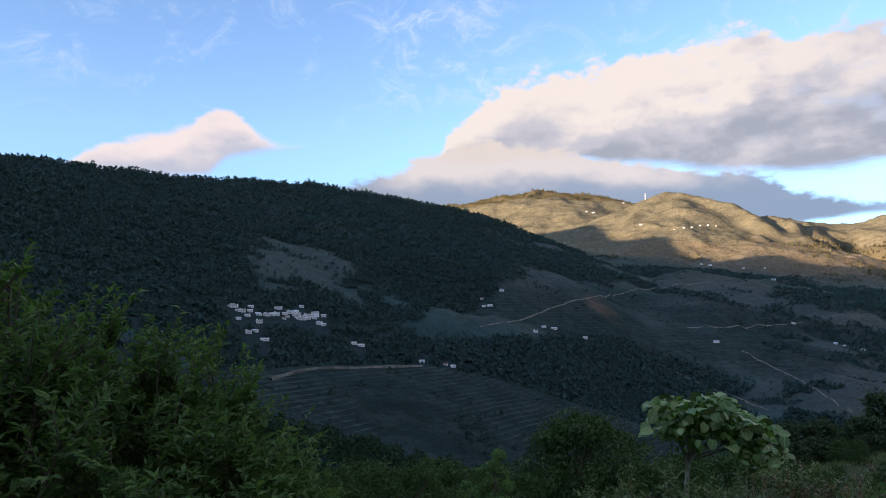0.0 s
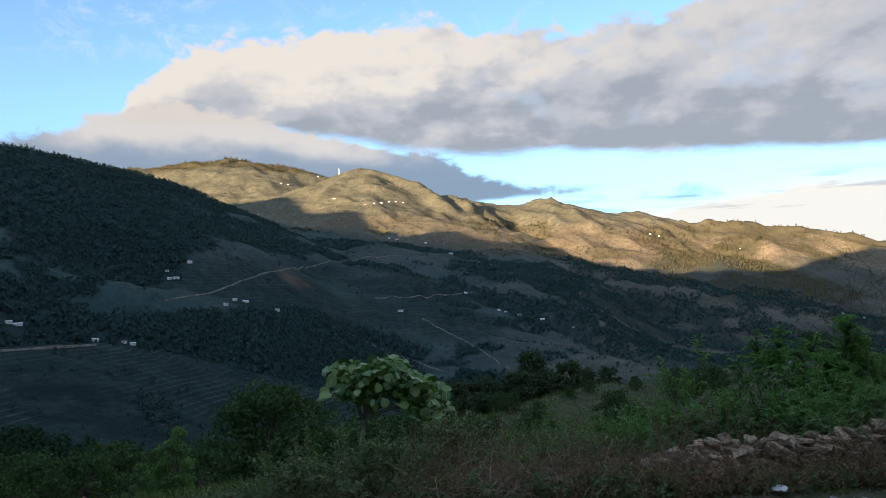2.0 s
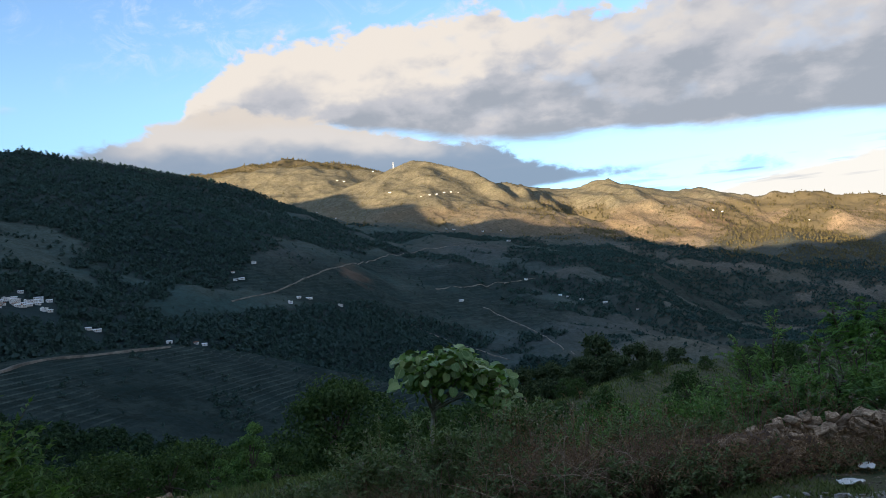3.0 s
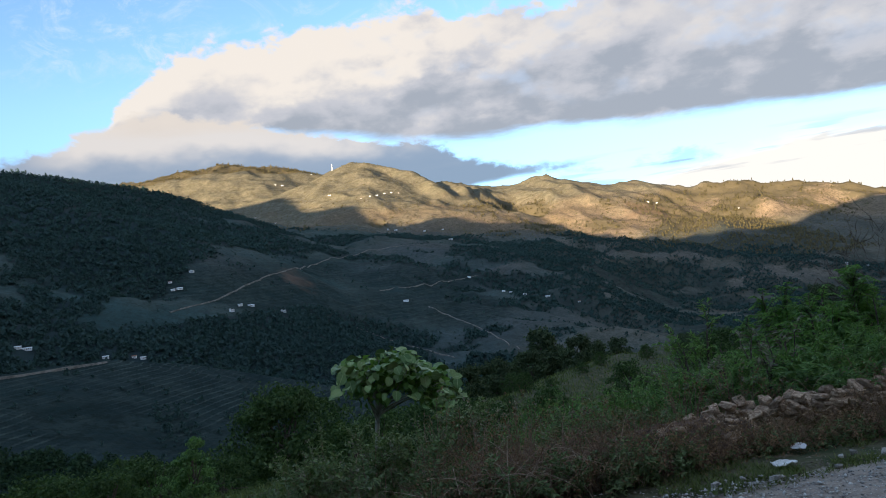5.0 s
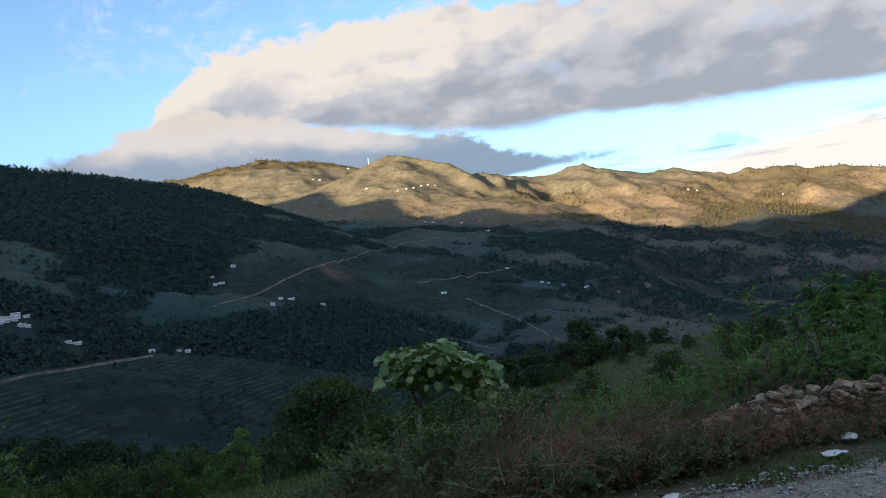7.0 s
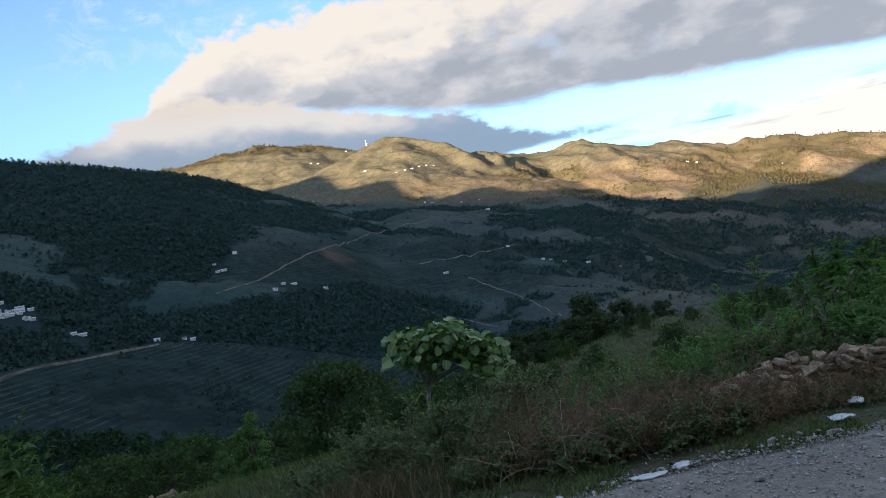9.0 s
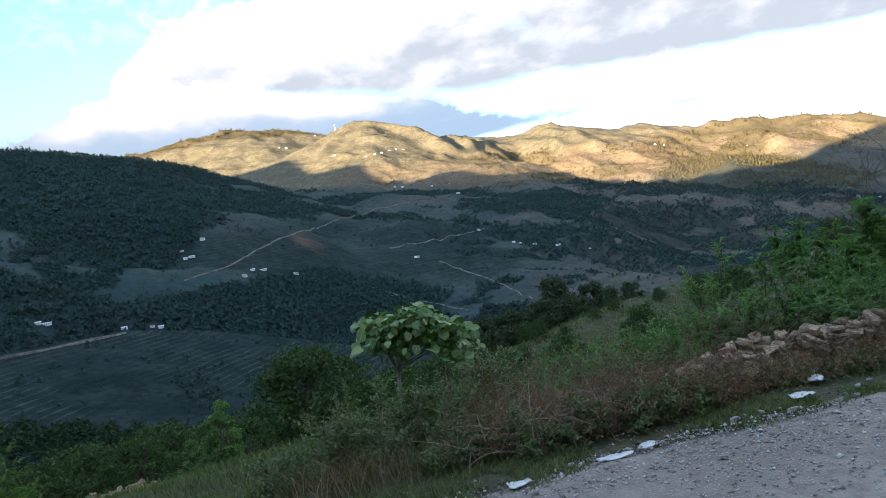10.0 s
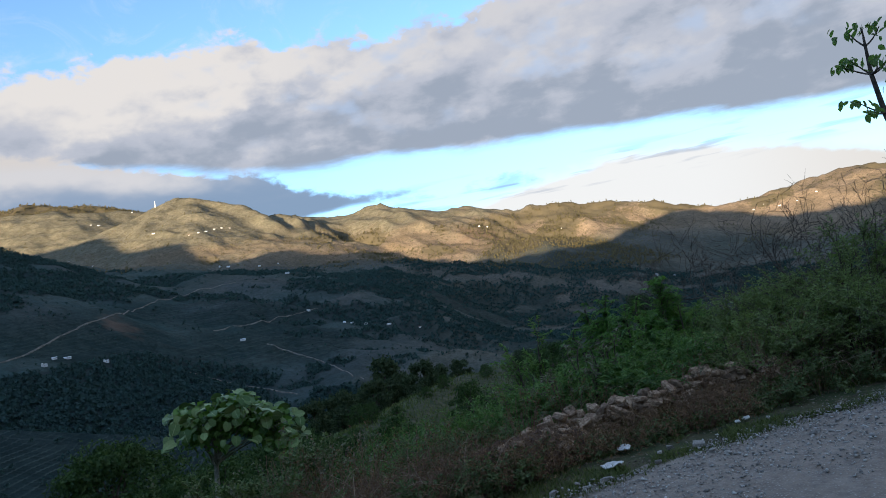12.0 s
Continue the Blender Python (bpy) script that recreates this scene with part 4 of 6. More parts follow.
def leaf_mesh(p, d, n, length, width, fold=0.25):
    """Verts and triangles of creased leaves, each an island of its own."""
    d = unit(d)
    s = unit(np.cross(d, n) + 1e-6)
    n = np.cross(s, d)
    L, W = length[:, None], width[:, None]
    lift = fold * W * n
    v = np.stack([p, p + 0.42 * L * d + 0.5 * W * s + lift, p + L * d - 0.12 * L * n, p + 0.42 * L * d - 0.5 * W * s + lift], 1)
    o = (np.arange(len(p)) * 4)[:, None, None]
    return v.reshape(-1, 3), (np.array([[0, 1, 2], [0, 2, 3]])[None] + o).reshape(-1, 3)


def child(name, verts, faces, mat, parent, label=""):
    ob = array_mesh(name, verts, faces, mat)
    ob.parent = parent
    return tagged(ob, label)


def arc(a, b, sag, k, g):
    """Curved paths from a to b, bent upwards in the middle."""
    t = np.linspace(0, 1, k)[None, :, None]
    mid = (a + b) / 2 + np.stack([g.normal(0, 0.06, len(a)), g.normal(0, 0.06, len(a)), np.zeros(len(a))], 1) * np.linalg.norm(b - a, axis=1, keepdims=True)
    mid[:, 2] += sag
    return (1 - t) ** 2 * a[:, None] + 2 * t * (1 - t) * mid[:, None] + t * t * b[:, None]


def shrub(name, label, bearing, dist, wide, high, seed, leaf, stem=BARK, stems=10, twigs=160, per_twig=30, size=0.06, slim=0.4, twig=0.35,
          flat=1.0, droop=0.2, heads=0, pinnate=False, category="shrub", group="", sink=0.05, bare=0.0, thick=0.012):
    """A bushy plant: arching stems from one root, twigs off them, leaves along the twigs."""
    g = np.random.default_rng(seed)
    x, y = spot(bearing, dist)
    root = tagged(new(name), label, category, group=group)
    root.location = (x, y, float(land(x, y)) - sink)
    th = g.uniform(0, 2 * math.pi, stems)
    rho = np.sqrt(g.uniform(0.02, 1, stems))
    a = np.stack([0.08 * wide * np.cos(th), 0.08 * wide * np.sin(th), np.zeros(stems)], 1)
    b = np.stack([0.42 * wide * rho * np.cos(th), 0.42 * wide * rho * np.sin(th), high * (0.95 - 0.45 * rho ** 2) * g.uniform(0.72, 1.0, stems)], 1)
    main = arc(a, b, 0.12 * high * flat, 7, g)
    rad = thick * high * np.linspace(1, 0.3, 7)[None] * g.uniform(0.7, 1.3, stems)[:, None]
    sv, sf = tube_mesh(main, rad)
    who = g.integers(0, stems, twigs)
    t = g.uniform(0.25 + 0.3 * bare, 1.0, twigs)
    seg = np.minimum((t * 6).astype(int), 5)
    f = (t * 6 - seg)[:, None]
    start = main[who, seg] * (1 - f) + main[who, seg + 1] * f
    out = unit(start * np.array([1, 1, 0.15]) + 1e-5)
    way = unit(0.8 * out + g.normal(0, 0.55, (twigs, 3)) + np.array([0, 0, 0.45 * flat]))
    tl = twig * g.uniform(0.5, 1.3, twigs) * (1.15 - 0.3 * t)
    end = start + way * tl[:, None]
    tw = arc(start, end, 0.06 * tl, 4, g)
    tw[:, -1, 2] -= droop * tl
    tv, tf = tube_mesh(tw[:, ::3], 0.25 * thick * high * np.array([[1, 0.35]]) * np.ones((twigs, 1)), 3)
    tagged(child("branchwork", np.vstack([sv, tv]), np.vstack([sf, tf + len(sv)]), stem, root), kind="stuff")
    u = np.tile(np.linspace(0.08, 1.0, per_twig), (twigs, 1))
    if not pinnate:
        u = np.clip(u + g.normal(0, 0.06, u.shape), 0.05, 1)
    s3 = np.minimum((u * 3).astype(int), 2)
    fr = (u * 3 - s3)[..., None]
    rows = np.arange(twigs)[:, None]
    p = (tw[rows, s3] * (1 - fr) + tw[rows, s3 + 1] * fr).reshape(-1, 3)
    along = unit(tw[rows, s3 + 1] - tw[rows, s3]).reshape(-1, 3)
    k = len(p)
    side = unit(np.cross(along, np.array([0, 0, 1.0])) + 1e-6)
    hand = np.where(np.tile(np.arange(per_twig) % 2, twigs) == 0, 1.0, -1.0)[:, None]
    if pinnate:
        d = 0.45 * along + hand * side + g.normal(0, 0.08, (k, 3)) - np.array([0, 0, 0.15 + droop])
        n = np.array([0, 0, 1.0]) + g.normal(0, 0.15, (k, 3))
    else:
        d = 0.55 * along + 0.8 * hand * side + g.normal(0, 0.5, (k, 3)) + np.array([0, 0, 0.15 - droop])
        n = np.array([0, 0, 1.0]) + 0.5 * unit(p * np.array([1, 1, 0.2])) + g.normal(0, 0.35, (k, 3))
    ln = size * g.uniform(0.6, 1.35, k)
    v, fc = leaf_mesh(p, d, n, ln, ln * slim * g.uniform(0.8, 1.2, k))
    tagged(child("foliage", v, fc, leaf, root), kind="stuff")
    if heads:
        pick = g.choice(twigs, heads)
        hp = np.repeat(tw[pick, -1], 9, 0) + g.normal(0, 0.018, (heads * 9, 3))
        v, fc = leaf_mesh(hp, g.normal(0, 1, hp.shape), g.normal(0, 1, hp.shape), np.full(len(hp), 0.022), np.full(len(hp), 0.016))
        tagged(child("seed_fluff", v, fc, SEED_HEAD, root, "pale dry seed heads"), kind="stuff")
    return root


def bare_tree(name, label, bearing, dist, high, seed, spread=1.0, lean=(0.0, 0.0), depth=5, thick=0.03, mat=BARK, leaves=None, leaf_size=0.1, leaf_per=3, sink=0.1, forks=5):
    """A thin tree: the trunk forks again and again into crooked twigs."""
    g = np.random.default_rng(seed)
    x, y = spot(bearing, dist)
    root = tagged(new(name), label, "tree")
    root.location = (x, y, float(land(x, y)) - sink)
    levels = [[] for _ in range(depth + 1)]
    tips = []

    def grow(p, d, length, r, level):
        pts, q = [p], p
        for _ in range(3):
            d = unit(d + g.normal(0, 0.20, 3) * spread + np.array([0, 0, 0.05]))
            q = q + d * length / 3
            pts.append(q)
        levels[level].append((pts, np.linspace(r, r * 0.62, 4)))
        if level == depth:
            tips.append((pts, d))
            return
        for c in range(int(g.integers(2, 4)) if level else forks):
            out = g.normal(0, 0.55, 3) * spread
            if not level:
                turn = 2 * math.pi * c / forks + g.normal(0, 0.3)
                out = np.array([math.cos(turn), math.sin(turn), 0.0]) * 0.9 * spread
            way = unit(d + out + np.array([0, 0, 0.08]))
            base = pts[-1] if c == 0 else pts[int(g.integers(1, 4))]
            grow(base, way, length * g.uniform(0.6, 0.85) * (1.5 if not level else 1), max(r * 0.60, 0.0038), level + 1)

    grow(np.zeros(3), unit(np.array([lean[0], lean[1], 1.0])), high * (0.16 if forks > 3 else 0.36), thick, 0)
    v, f = tube_mesh([q[0] for q in levels[0]], [q[1] for q in levels[0]], 6)
    child("trunk", v, f, mat, root)
    for k in range(1, 3):
        for pts, r in levels[k][:12]:
            v, f = tube_mesh([pts], [r], 5)
            child("branch", v, f, mat, root)
    rest = [q for k in range(1, depth + 1) for q in (levels[k][12:] if k < 3 else levels[k])]
    v, f = tube_mesh([q[0] for q in rest], [q[1] for q in rest], 3)
    tagged(child("twigwork", v, f, mat, root), kind="stuff")
    if leaves:
        p = np.array([t[0][i] for t in tips for i in range(1, 4) for _ in range(leaf_per)])
        k = len(p)
        d = g.normal(0, 0.6, (k, 3)) + np.array([0, 0, -0.5])
        n = g.normal(0, 0.5, (k, 3)) + np.array([0, 0, 1.0])
        ln = leaf_size * g.uniform(0.6, 1.3, k)
        lv, lf = leaf_mesh(p, d, n, ln, ln * 0.55)
        tagged(child("foliage", lv, lf, leaves, root), kind="stuff")
    return root


def leafy_tree(name, label, high, wide, seed, leaf, clumps=60, per=90, size=0.2, stem=0.35, cone=False):
    """A tree with a trunk, limbs, and a crown of leafy clumps with gaps between them. Stands at the origin."""
    g = np.random.default_rng(seed)
    root = tagged(new(name), label, "tree", group="valley trees")
    zt = high * stem
    v, f = tube_mesh([[(0, 0, -0.6), (0.02 * high, 0, zt * 0.6), (0, 0.02 * high, high * 0.7)]], [[0.035 * high, 0.028 * high, 0.012 * high]], 6)
    child("trunk", v, f, BARK, root)
    th = g.uniform(0, 2 * math.pi, clumps)
    h = g.uniform(0, 1, clumps)
    prof = (1 - h) ** 0.8 if cone else np.sqrt(np.clip(1 - (2 * h - 0.85) ** 2 / 1.4, 0.05, 1))
    rho = 0.5 * wide * prof * np.sqrt(g.uniform(0.15, 1, clumps)) * g.uniform(0.75, 1.15, clumps)
    c = np.stack([rho * np.cos(th), rho * np.sin(th), zt * 0.8 + (high - zt * 0.8) * h * 0.95], 1)
    limbs = min(14, clumps)
    a = np.stack([np.zeros(limbs), np.zeros(limbs), g.uniform(zt * 0.7, high * 0.6, limbs)], 1)
    lv, lf = tube_mesh(arc(a, c[:limbs], 0.05 * high, 4, g), np.linspace(0.012 * high, 0.004 * high, 4)[None] * np.ones((limbs, 1)), 4)
    tagged(child("branchwork", lv, lf, BARK, root), kind="stuff")
    r = (0.12 if not cone else 0.10) * wide * g.uniform(0.5, 1.35, clumps)
    p = np.repeat(c, per, 0) + unit(g.normal(0, 1, (clumps * per, 3))) * np.repeat(r, per)[:, None] * g.uniform(0.5, 1.05, (clumps * per, 1)) * np.array([1.15, 1.15, 0.75])
    k = len(p)
    n = unit(p - np.repeat(c, per, 0)) + np.array([0, 0, 0.5]) + g.normal(0, 0.3, (k, 3))
    ln = size * g.uniform(0.6, 1.4, k)
    v, f = leaf_mesh(p, g.normal(0, 1, (k, 3)) + np.array([0, 0, -0.4]), n, ln, ln * 0.6)
    tagged(child("crown", v, f, leaf, root), kind="stuff")
    return root


def oval_leaf(seed):
    """An oval leaf with a raised rib, 1 long."""
    g = np.random.default_rng(seed)
    v = [(0, 0, 0), (0.5, 0, -0.05), (1, 0, -0.2)]
    for s in (1, -1):
        v += [(0.25, s * 0.26, 0.05 + g.normal(0, 0.02)), (0.65, s * 0.28, 0.0 + g.normal(0, 0.02))]
    me = bpy.data.meshes.new("leaf")
    me.from_pydata(v, [], [(0, 1, 4, 3)[::-1], (1, 2, 4)[::-1], (0, 1, 6, 5), (1, 2, 6)])
    me.materials.append(LEAF_DARK)
    return me


def leaning_tree():
    """A slender tree at the roadside: a bare leaning stem with a few limbs, each ending in a cluster of oval leaves."""
    g = np.random.default_rng(155)

    def at(bearing, dist, up):
        return np.array([*spot(bearing, dist), 1.7 + dist * math.tan(radians(up))])

    x, y = spot(71.6, 8.2)
    foot = np.array([x, y, float(land(x, y)) - 0.1])
    root = tagged(new("roadside_tree"), "slender leaning tree with sparse dark leaves", "tree")
    root.location = foot
    stem = np.array([foot, at(71.2, 8.2, -4), at(70.4, 8.1, 2), at(69.7, 8.0, 5.6), at(69.4, 8.0, 8.3), at(69.4, 7.9, 10.2), at(69.4, 7.9, 11.3)]) - foot
    v, f = tube_mesh([stem], [[0.05, 0.042, 0.032, 0.026, 0.02, 0.013, 0.007]], 7)
    child("trunk", v, f, BARK, root)
    meshes = [oval_leaf(k) for k in range(3)]
    for b, up, start, spread in ((68.5, 11.5, 5, 0.07), (69.4, 11.5, 6, 0.07), (70.4, 11.2, 5, 0.08), (67.7, 9.4, 4, 0.06), (68.3, 9.6, 4, 0.05), (69.8, 9.2, 4, 0.06), (70.3, 8.8, 4, 0.08), (68.3, 6.7, 3, 0.06),
                                 (69.1, 6.0, 3, 0.05), (70.9, 7.4, 3, 0.10), (71.6, 10.0, 4, 0.12), (71.8, 5.5, 2, 0.12)):
        end = at(b, 7.95 + g.normal(0, 0.12), up) - foot
        p = arc(stem[start][None], end[None], -0.04, 5, g)
        v, f = tube_mesh(p, np.linspace(0.010, 0.004, 5)[None], 5)
        child("branch", v, f, BARK, root)
        for _ in range(13):
            leaf = new("leaf", meshes[int(g.integers(3))])
            leaf.parent = root
            size = g.uniform(0.055, 0.095)
            leaf.matrix_basis = Matrix.LocRotScale(end + g.normal(0, spread, 3) * np.array([1, 1, 0.45]), Euler((g.normal(0, 0.5), g.uniform(0.3, 1.4), g.uniform(0, 6.28))), (size, size, size))


leaning_tree()


# ---- trees further down the valley ----
def stand(tree, bearing, dist, turn=0, size=1.0, first=False, sink=0.3):
    x, y = spot(bearing, dist)
    m = pose(x, y, float(land(x, y)) - sink, 0, 0, turn)
    if first:
        tree.matrix_basis = m @ Matrix.Scale(size, 4)
        return tree
    made = copy_thing(tree, m)
    made.scale = (size, size, size)
    return made


round_crown = leafy_tree("tree", "dense round green tree on the slope below the road", 6.8, 7.2, 21, LEAF_TREE, 120, 170, 0.20, 0.2)
stand(round_crown, 10.1, 41, 0, 1.0, True)
bush = leafy_tree("bush", "dark green bush on the slope below the road", 2.6, 2.8, 22, LEAF_TREE, 46, 80, 0.115, 0.15)
stand(bush, -2.5, 27, 0, 1.0, True)
for b, r, s in ((-11.5, 24, 0.9), (-8.8, 30, 1.1), (-5.6, 33, 1.25), (0.6, 31, 1.2), (3.4, 36, 1.3), (5.2, 29, 0.95), (-13.5, 34, 1.5), (-16, 28, 1.4), (-20, 30, 1.5), (-24, 27, 1.3), (17.5, 30, 1.3), (15.2, 26, 1.0),
                (20.5, 34, 1.5), (23.5, 30, 1.3), (26, 38, 1.5), (-1.2, 40, 1.6), (-6.5, 45, 1.8), (2.2, 48, 1.9), (13.5, 52, 2.0), (18, 48, 2.0), (22.5, 50, 2.1), (-10.5, 50, 2.0), (-15.5, 46, 1.9)):
    stand(bush, b, r, 57 * r % 360, s)
upright = leafy_tree("upright_shrub", "bright green upright shrub on the grassy terrace", 1.7, 1.0, 23, LEAF_BANK, 40, 90, 0.07, 0.1)
stand(upright, 3.3, 17.5, 0, 1.0, True, 0.1)
stand(upright, 1.2, 19, 90, 0.7, False, 0.1)
conifer = leafy_tree("tree", "dark bushy tree in the fold behind the grassy spur", 10.0, 6.0, 24, LEAF_SHADY, 110, 42, 0.48, 0.12)
stand(conifer, 30.6, 105, 0, 1.0, True)
for b, r, s in ((28.6, 118, 0.8), (31.6, 112, 0.75), (33.4, 116, 0.85), (29.5, 98, 0.7), (34.6, 124, 0.8), (27.2, 96, 0.7), (26.0, 108, 0.8), (36.5, 128, 0.75), (32.6, 100, 0.55), (24.5, 90, 0.7)):
    stand(conifer, b, r, 41 * r % 360, s)
for b, r, s in ((27.5, 58, 0.7), (29.0, 66, 0.8), (25.5, 54, 0.9), (31.0, 62, 0.5), (33.5, 70, 0.5), (24.0, 60, 1.0), (35.0, 74, 0.6), (38.5, 82, 0.7), (28.0, 74, 0.9), (30.3, 54, 0.6), (41.5, 90, 0.9), (43.5, 92, 1.1), (47, 80, 1.2)):
    stand(bush, b, r, 47 * r % 360, s)
for k in range(34):
    stand(bush, -24 + 34 * ((k * 0.618) % 1), 52 + 62 * ((k * 0.381) % 1), 61 * k % 360, 1.3 + 1.2 * ((k * 0.737) % 1))
for k in range(30):
    stand(bush, 23 + 25 * ((k * 0.618) % 1), 14.5 + 24 * ((k * 0.47) % 1) ** 1.3, 67 * k % 360, 0.30 + 0.28 * ((k * 0.737) % 1), False, 0.08)
lone = leafy_tree("tree", "lone dark spreading tree down the slope", 7.0, 7.5, 25, LEAF_SHADY, 60, 50, 0.42, 0.35)
stand(lone, 38.7, 170, 0, 1.0, True)
for b, r, s in ((41.5, 150, 0.8), (44.5, 160, 0.9), (37.0, 190, 0.9), (47.5, 150, 0.8), (51, 140, 0.9), (55, 120, 0.9), (34.2, 180, 1.0)):
    stand(lone, b, r, 31 * r % 360, s)


def crest_pines():
    """Pines standing out against the sky along the crest of the near hill."""
    g = np.random.default_rng(61)
    pine = tagged(new("pine_tree"), "dark pine standing on the hill crest against the sky", "tree", group="crest pines")
    v, f = tube_mesh([[(0, 0, -1), (0.1, 0, 3), (0, 0.1, 7), (0, 0, 10.5)]], [[0.30, 0.25, 0.16, 0.05]], 5)
    child("trunk", v, f, BARK, pine)
    tv, tf = ragged_tree(46, 63)
    child("crown", tv * np.array([6.5, 6.5, 8.5]) + np.array([0, 0, 2.4]), tf, HAZED_LEAF, pine)
    u = np.sort(g.uniform(0, 1, 46))
    k = np.linspace(0, 1, len(LEFT_HILL))
    for i, q in enumerate(0.42 + 0.46 * u):
        x, y = np.interp(q, k, LEFT_HILL[:, 0]) + g.normal(0, 7), np.interp(q, k, LEFT_HILL[:, 1]) + g.normal(0, 7)
        m = pose(x, y, float(land(x, y)), 0, 0, float(g.uniform(0, 360)))
        size = float(g.uniform(0.6, 1.25))
        if i == 0:
            pine.matrix_basis = m
        else:
            copy_thing(pine, m).scale = (size, size, size * float(g.uniform(0.85, 1.2)))


crest_pines()


# ---- the big-leaved tree beside the road ----
def broad_leaf(seed):
    """A heart-shaped leaf, creased along its rib and drooping at the tip, 1 long."""
    g = np.random.default_rng(seed)
    rib = [(0, 0, 0), (0.35, 0, -0.02), (0.7, 0, -0.08), (1.0, 0, -0.22)]
    edge = [(-0.08, 0.25), (0.12, 0.44), (0.44, 0.49), (0.80, 0.33)]
    v = [Vector(p) for p in rib]
    for s in (1, -1):
        v += [Vector((x, s * w * g.uniform(0.92, 1.08), 0.10 * w - 0.10 * x + g.normal(0, 0.02))) for x, w in edge]
    me = bpy.data.meshes.new("leaf")
    f = [(0, 5, 4), (0, 1, 6, 5), (1, 2, 7, 6), (2, 3, 7), (0, 8, 9), (0, 9, 10, 1), (1, 10, 11, 2), (2, 11, 3)]
    me.from_pydata(v, [], f)
    me.materials.append(LEAF_BROAD_EACH)
    me.shade_smooth()
    return me


def broad_leaf_material():
    m, n, b = material("broad_leaf_each", 0.5)
    r = n.add("ShaderNodeObjectInfo").outputs["Random"]
    p = n.add("ShaderNodeTexCoord").outputs["Object"]
    c = n.mix(n.step(r, 0.0, 1.0), (0.080, 0.150, 0.042), (0.225, 0.300, 0.105))
    c = n.mix(n.math("MULTIPLY", n.step(n.noise(p, 3.0, 4), 0.55, 0.75), 0.5), c, (0.26, 0.27, 0.12))
    y = n.add("ShaderNodeSeparateXYZ", {0: p}).outputs[1]
    c = n.mix(n.step(n.math("ABSOLUTE", y), 0.035, 0.0), c, (0.30, 0.36, 0.17))
    n.put(b.inputs["Base Color"], c)
    bump(n, b, n.noise(p, 7.0, 4), 0.3, 0.05)
    return m


LEAF_BROAD_EACH = broad_leaf_material()


def big_leaf_tree():
    g = np.random.default_rng(31)
    x, y = spot(17.3, 9.0)
    z = float(land(x, y)) - 0.1
    root = tagged(new("sapling"), "young tree with large heart-shaped pale green leaves", "tree")
    root.location = (x, y, z)
    top = 0.50 - z
    mid = np.array(spot(19.3, 9.0)) - np.array((x, y))
    right, back = np.array([math.cos(radians(19.3)), -math.sin(radians(19.3)), 0]), np.array([math.sin(radians(19.3)), math.cos(radians(19.3)), 0])

    def crown(u, w):
        """The top of the crown, u metres across and w metres back from its middle."""
        lift = 0.90 - 0.26 * (u + 0.15) ** 2 - 0.24 * max(u, 0) - 0.45 * w * w + 0.05 * math.sin(9 * u + 1)
        return np.array([*mid, -z]) + right * u + back * w + np.array([0, 0, lift])

    v, f = tube_mesh([[(0, 0, 0), (0.03, 0.0, top * 0.35), (-0.02, 0.02, top * 0.7), (0.06, 0, top)]], [[0.042, 0.036, 0.031, 0.02]], 8)
    child("trunk", v, f, PALE_BARK, root, "pale slender trunk")
    meshes = [broad_leaf(k) for k in range(4)]
    ends = []
    for k in range(24):
        u, w = -0.70 + 1.38 * ((k * 0.618) % 1), g.uniform(-0.5, 0.5)
        e = crown(u, w) - np.array([0, 0, g.uniform(0.06, 0.26)])
        st = np.array([0.02, 0, top * g.uniform(0.80, 0.98)])
        p = arc(st[None], e[None], 0.05, 5, g)
        bv, bf = tube_mesh(p, np.linspace(0.014, 0.005, 5)[None], 5)
        child("branch", bv, bf, PALE_BARK, root)
        ends.append(p[0])
    for k in range(298):
        u, w = g.uniform(-0.72, 0.72), g.uniform(-0.55, 0.45)
        c = crown(u, w) - np.array([0, 0, (0.28 + 0.25 * (u + 0.7)) * g.uniform(0, 1) ** 1.2])
        away = math.atan2(c[1] - mid[1], c[0] - mid[0]) + g.normal(0, 0.8)
        if g.uniform() < 0.5:
            away = -radians(90 + 19.3) + g.normal(0, 0.9)
        leaf = new("leaf", meshes[k % 4])
        leaf.parent = root
        size = g.uniform(0.085, 0.145)
        leaf.matrix_basis = Matrix.LocRotScale(c, Euler((g.normal(0, 0.45), g.uniform(-0.25, 1.05), away), "XYZ"), (size, size, size))
    k = 900
    p = np.array([crown(g.uniform(-0.62, 0.62), g.uniform(-0.4, 0.4)) - np.array([0, 0, g.uniform(0.06, 0.50)]) for _ in range(k)])
    ln = g.uniform(0.07, 0.13, k)
    v, f = leaf_mesh(p, g.normal(0, 0.6, (k, 3)) + np.array([0, 0, -0.3]), g.normal(0, 0.4, (k, 3)) + np.array([0, 0, 1.0]), ln, ln * 0.85)
    tagged(child("inner_foliage", v, f, LEAF_BROAD, root), kind="stuff")


big_leaf_tree()


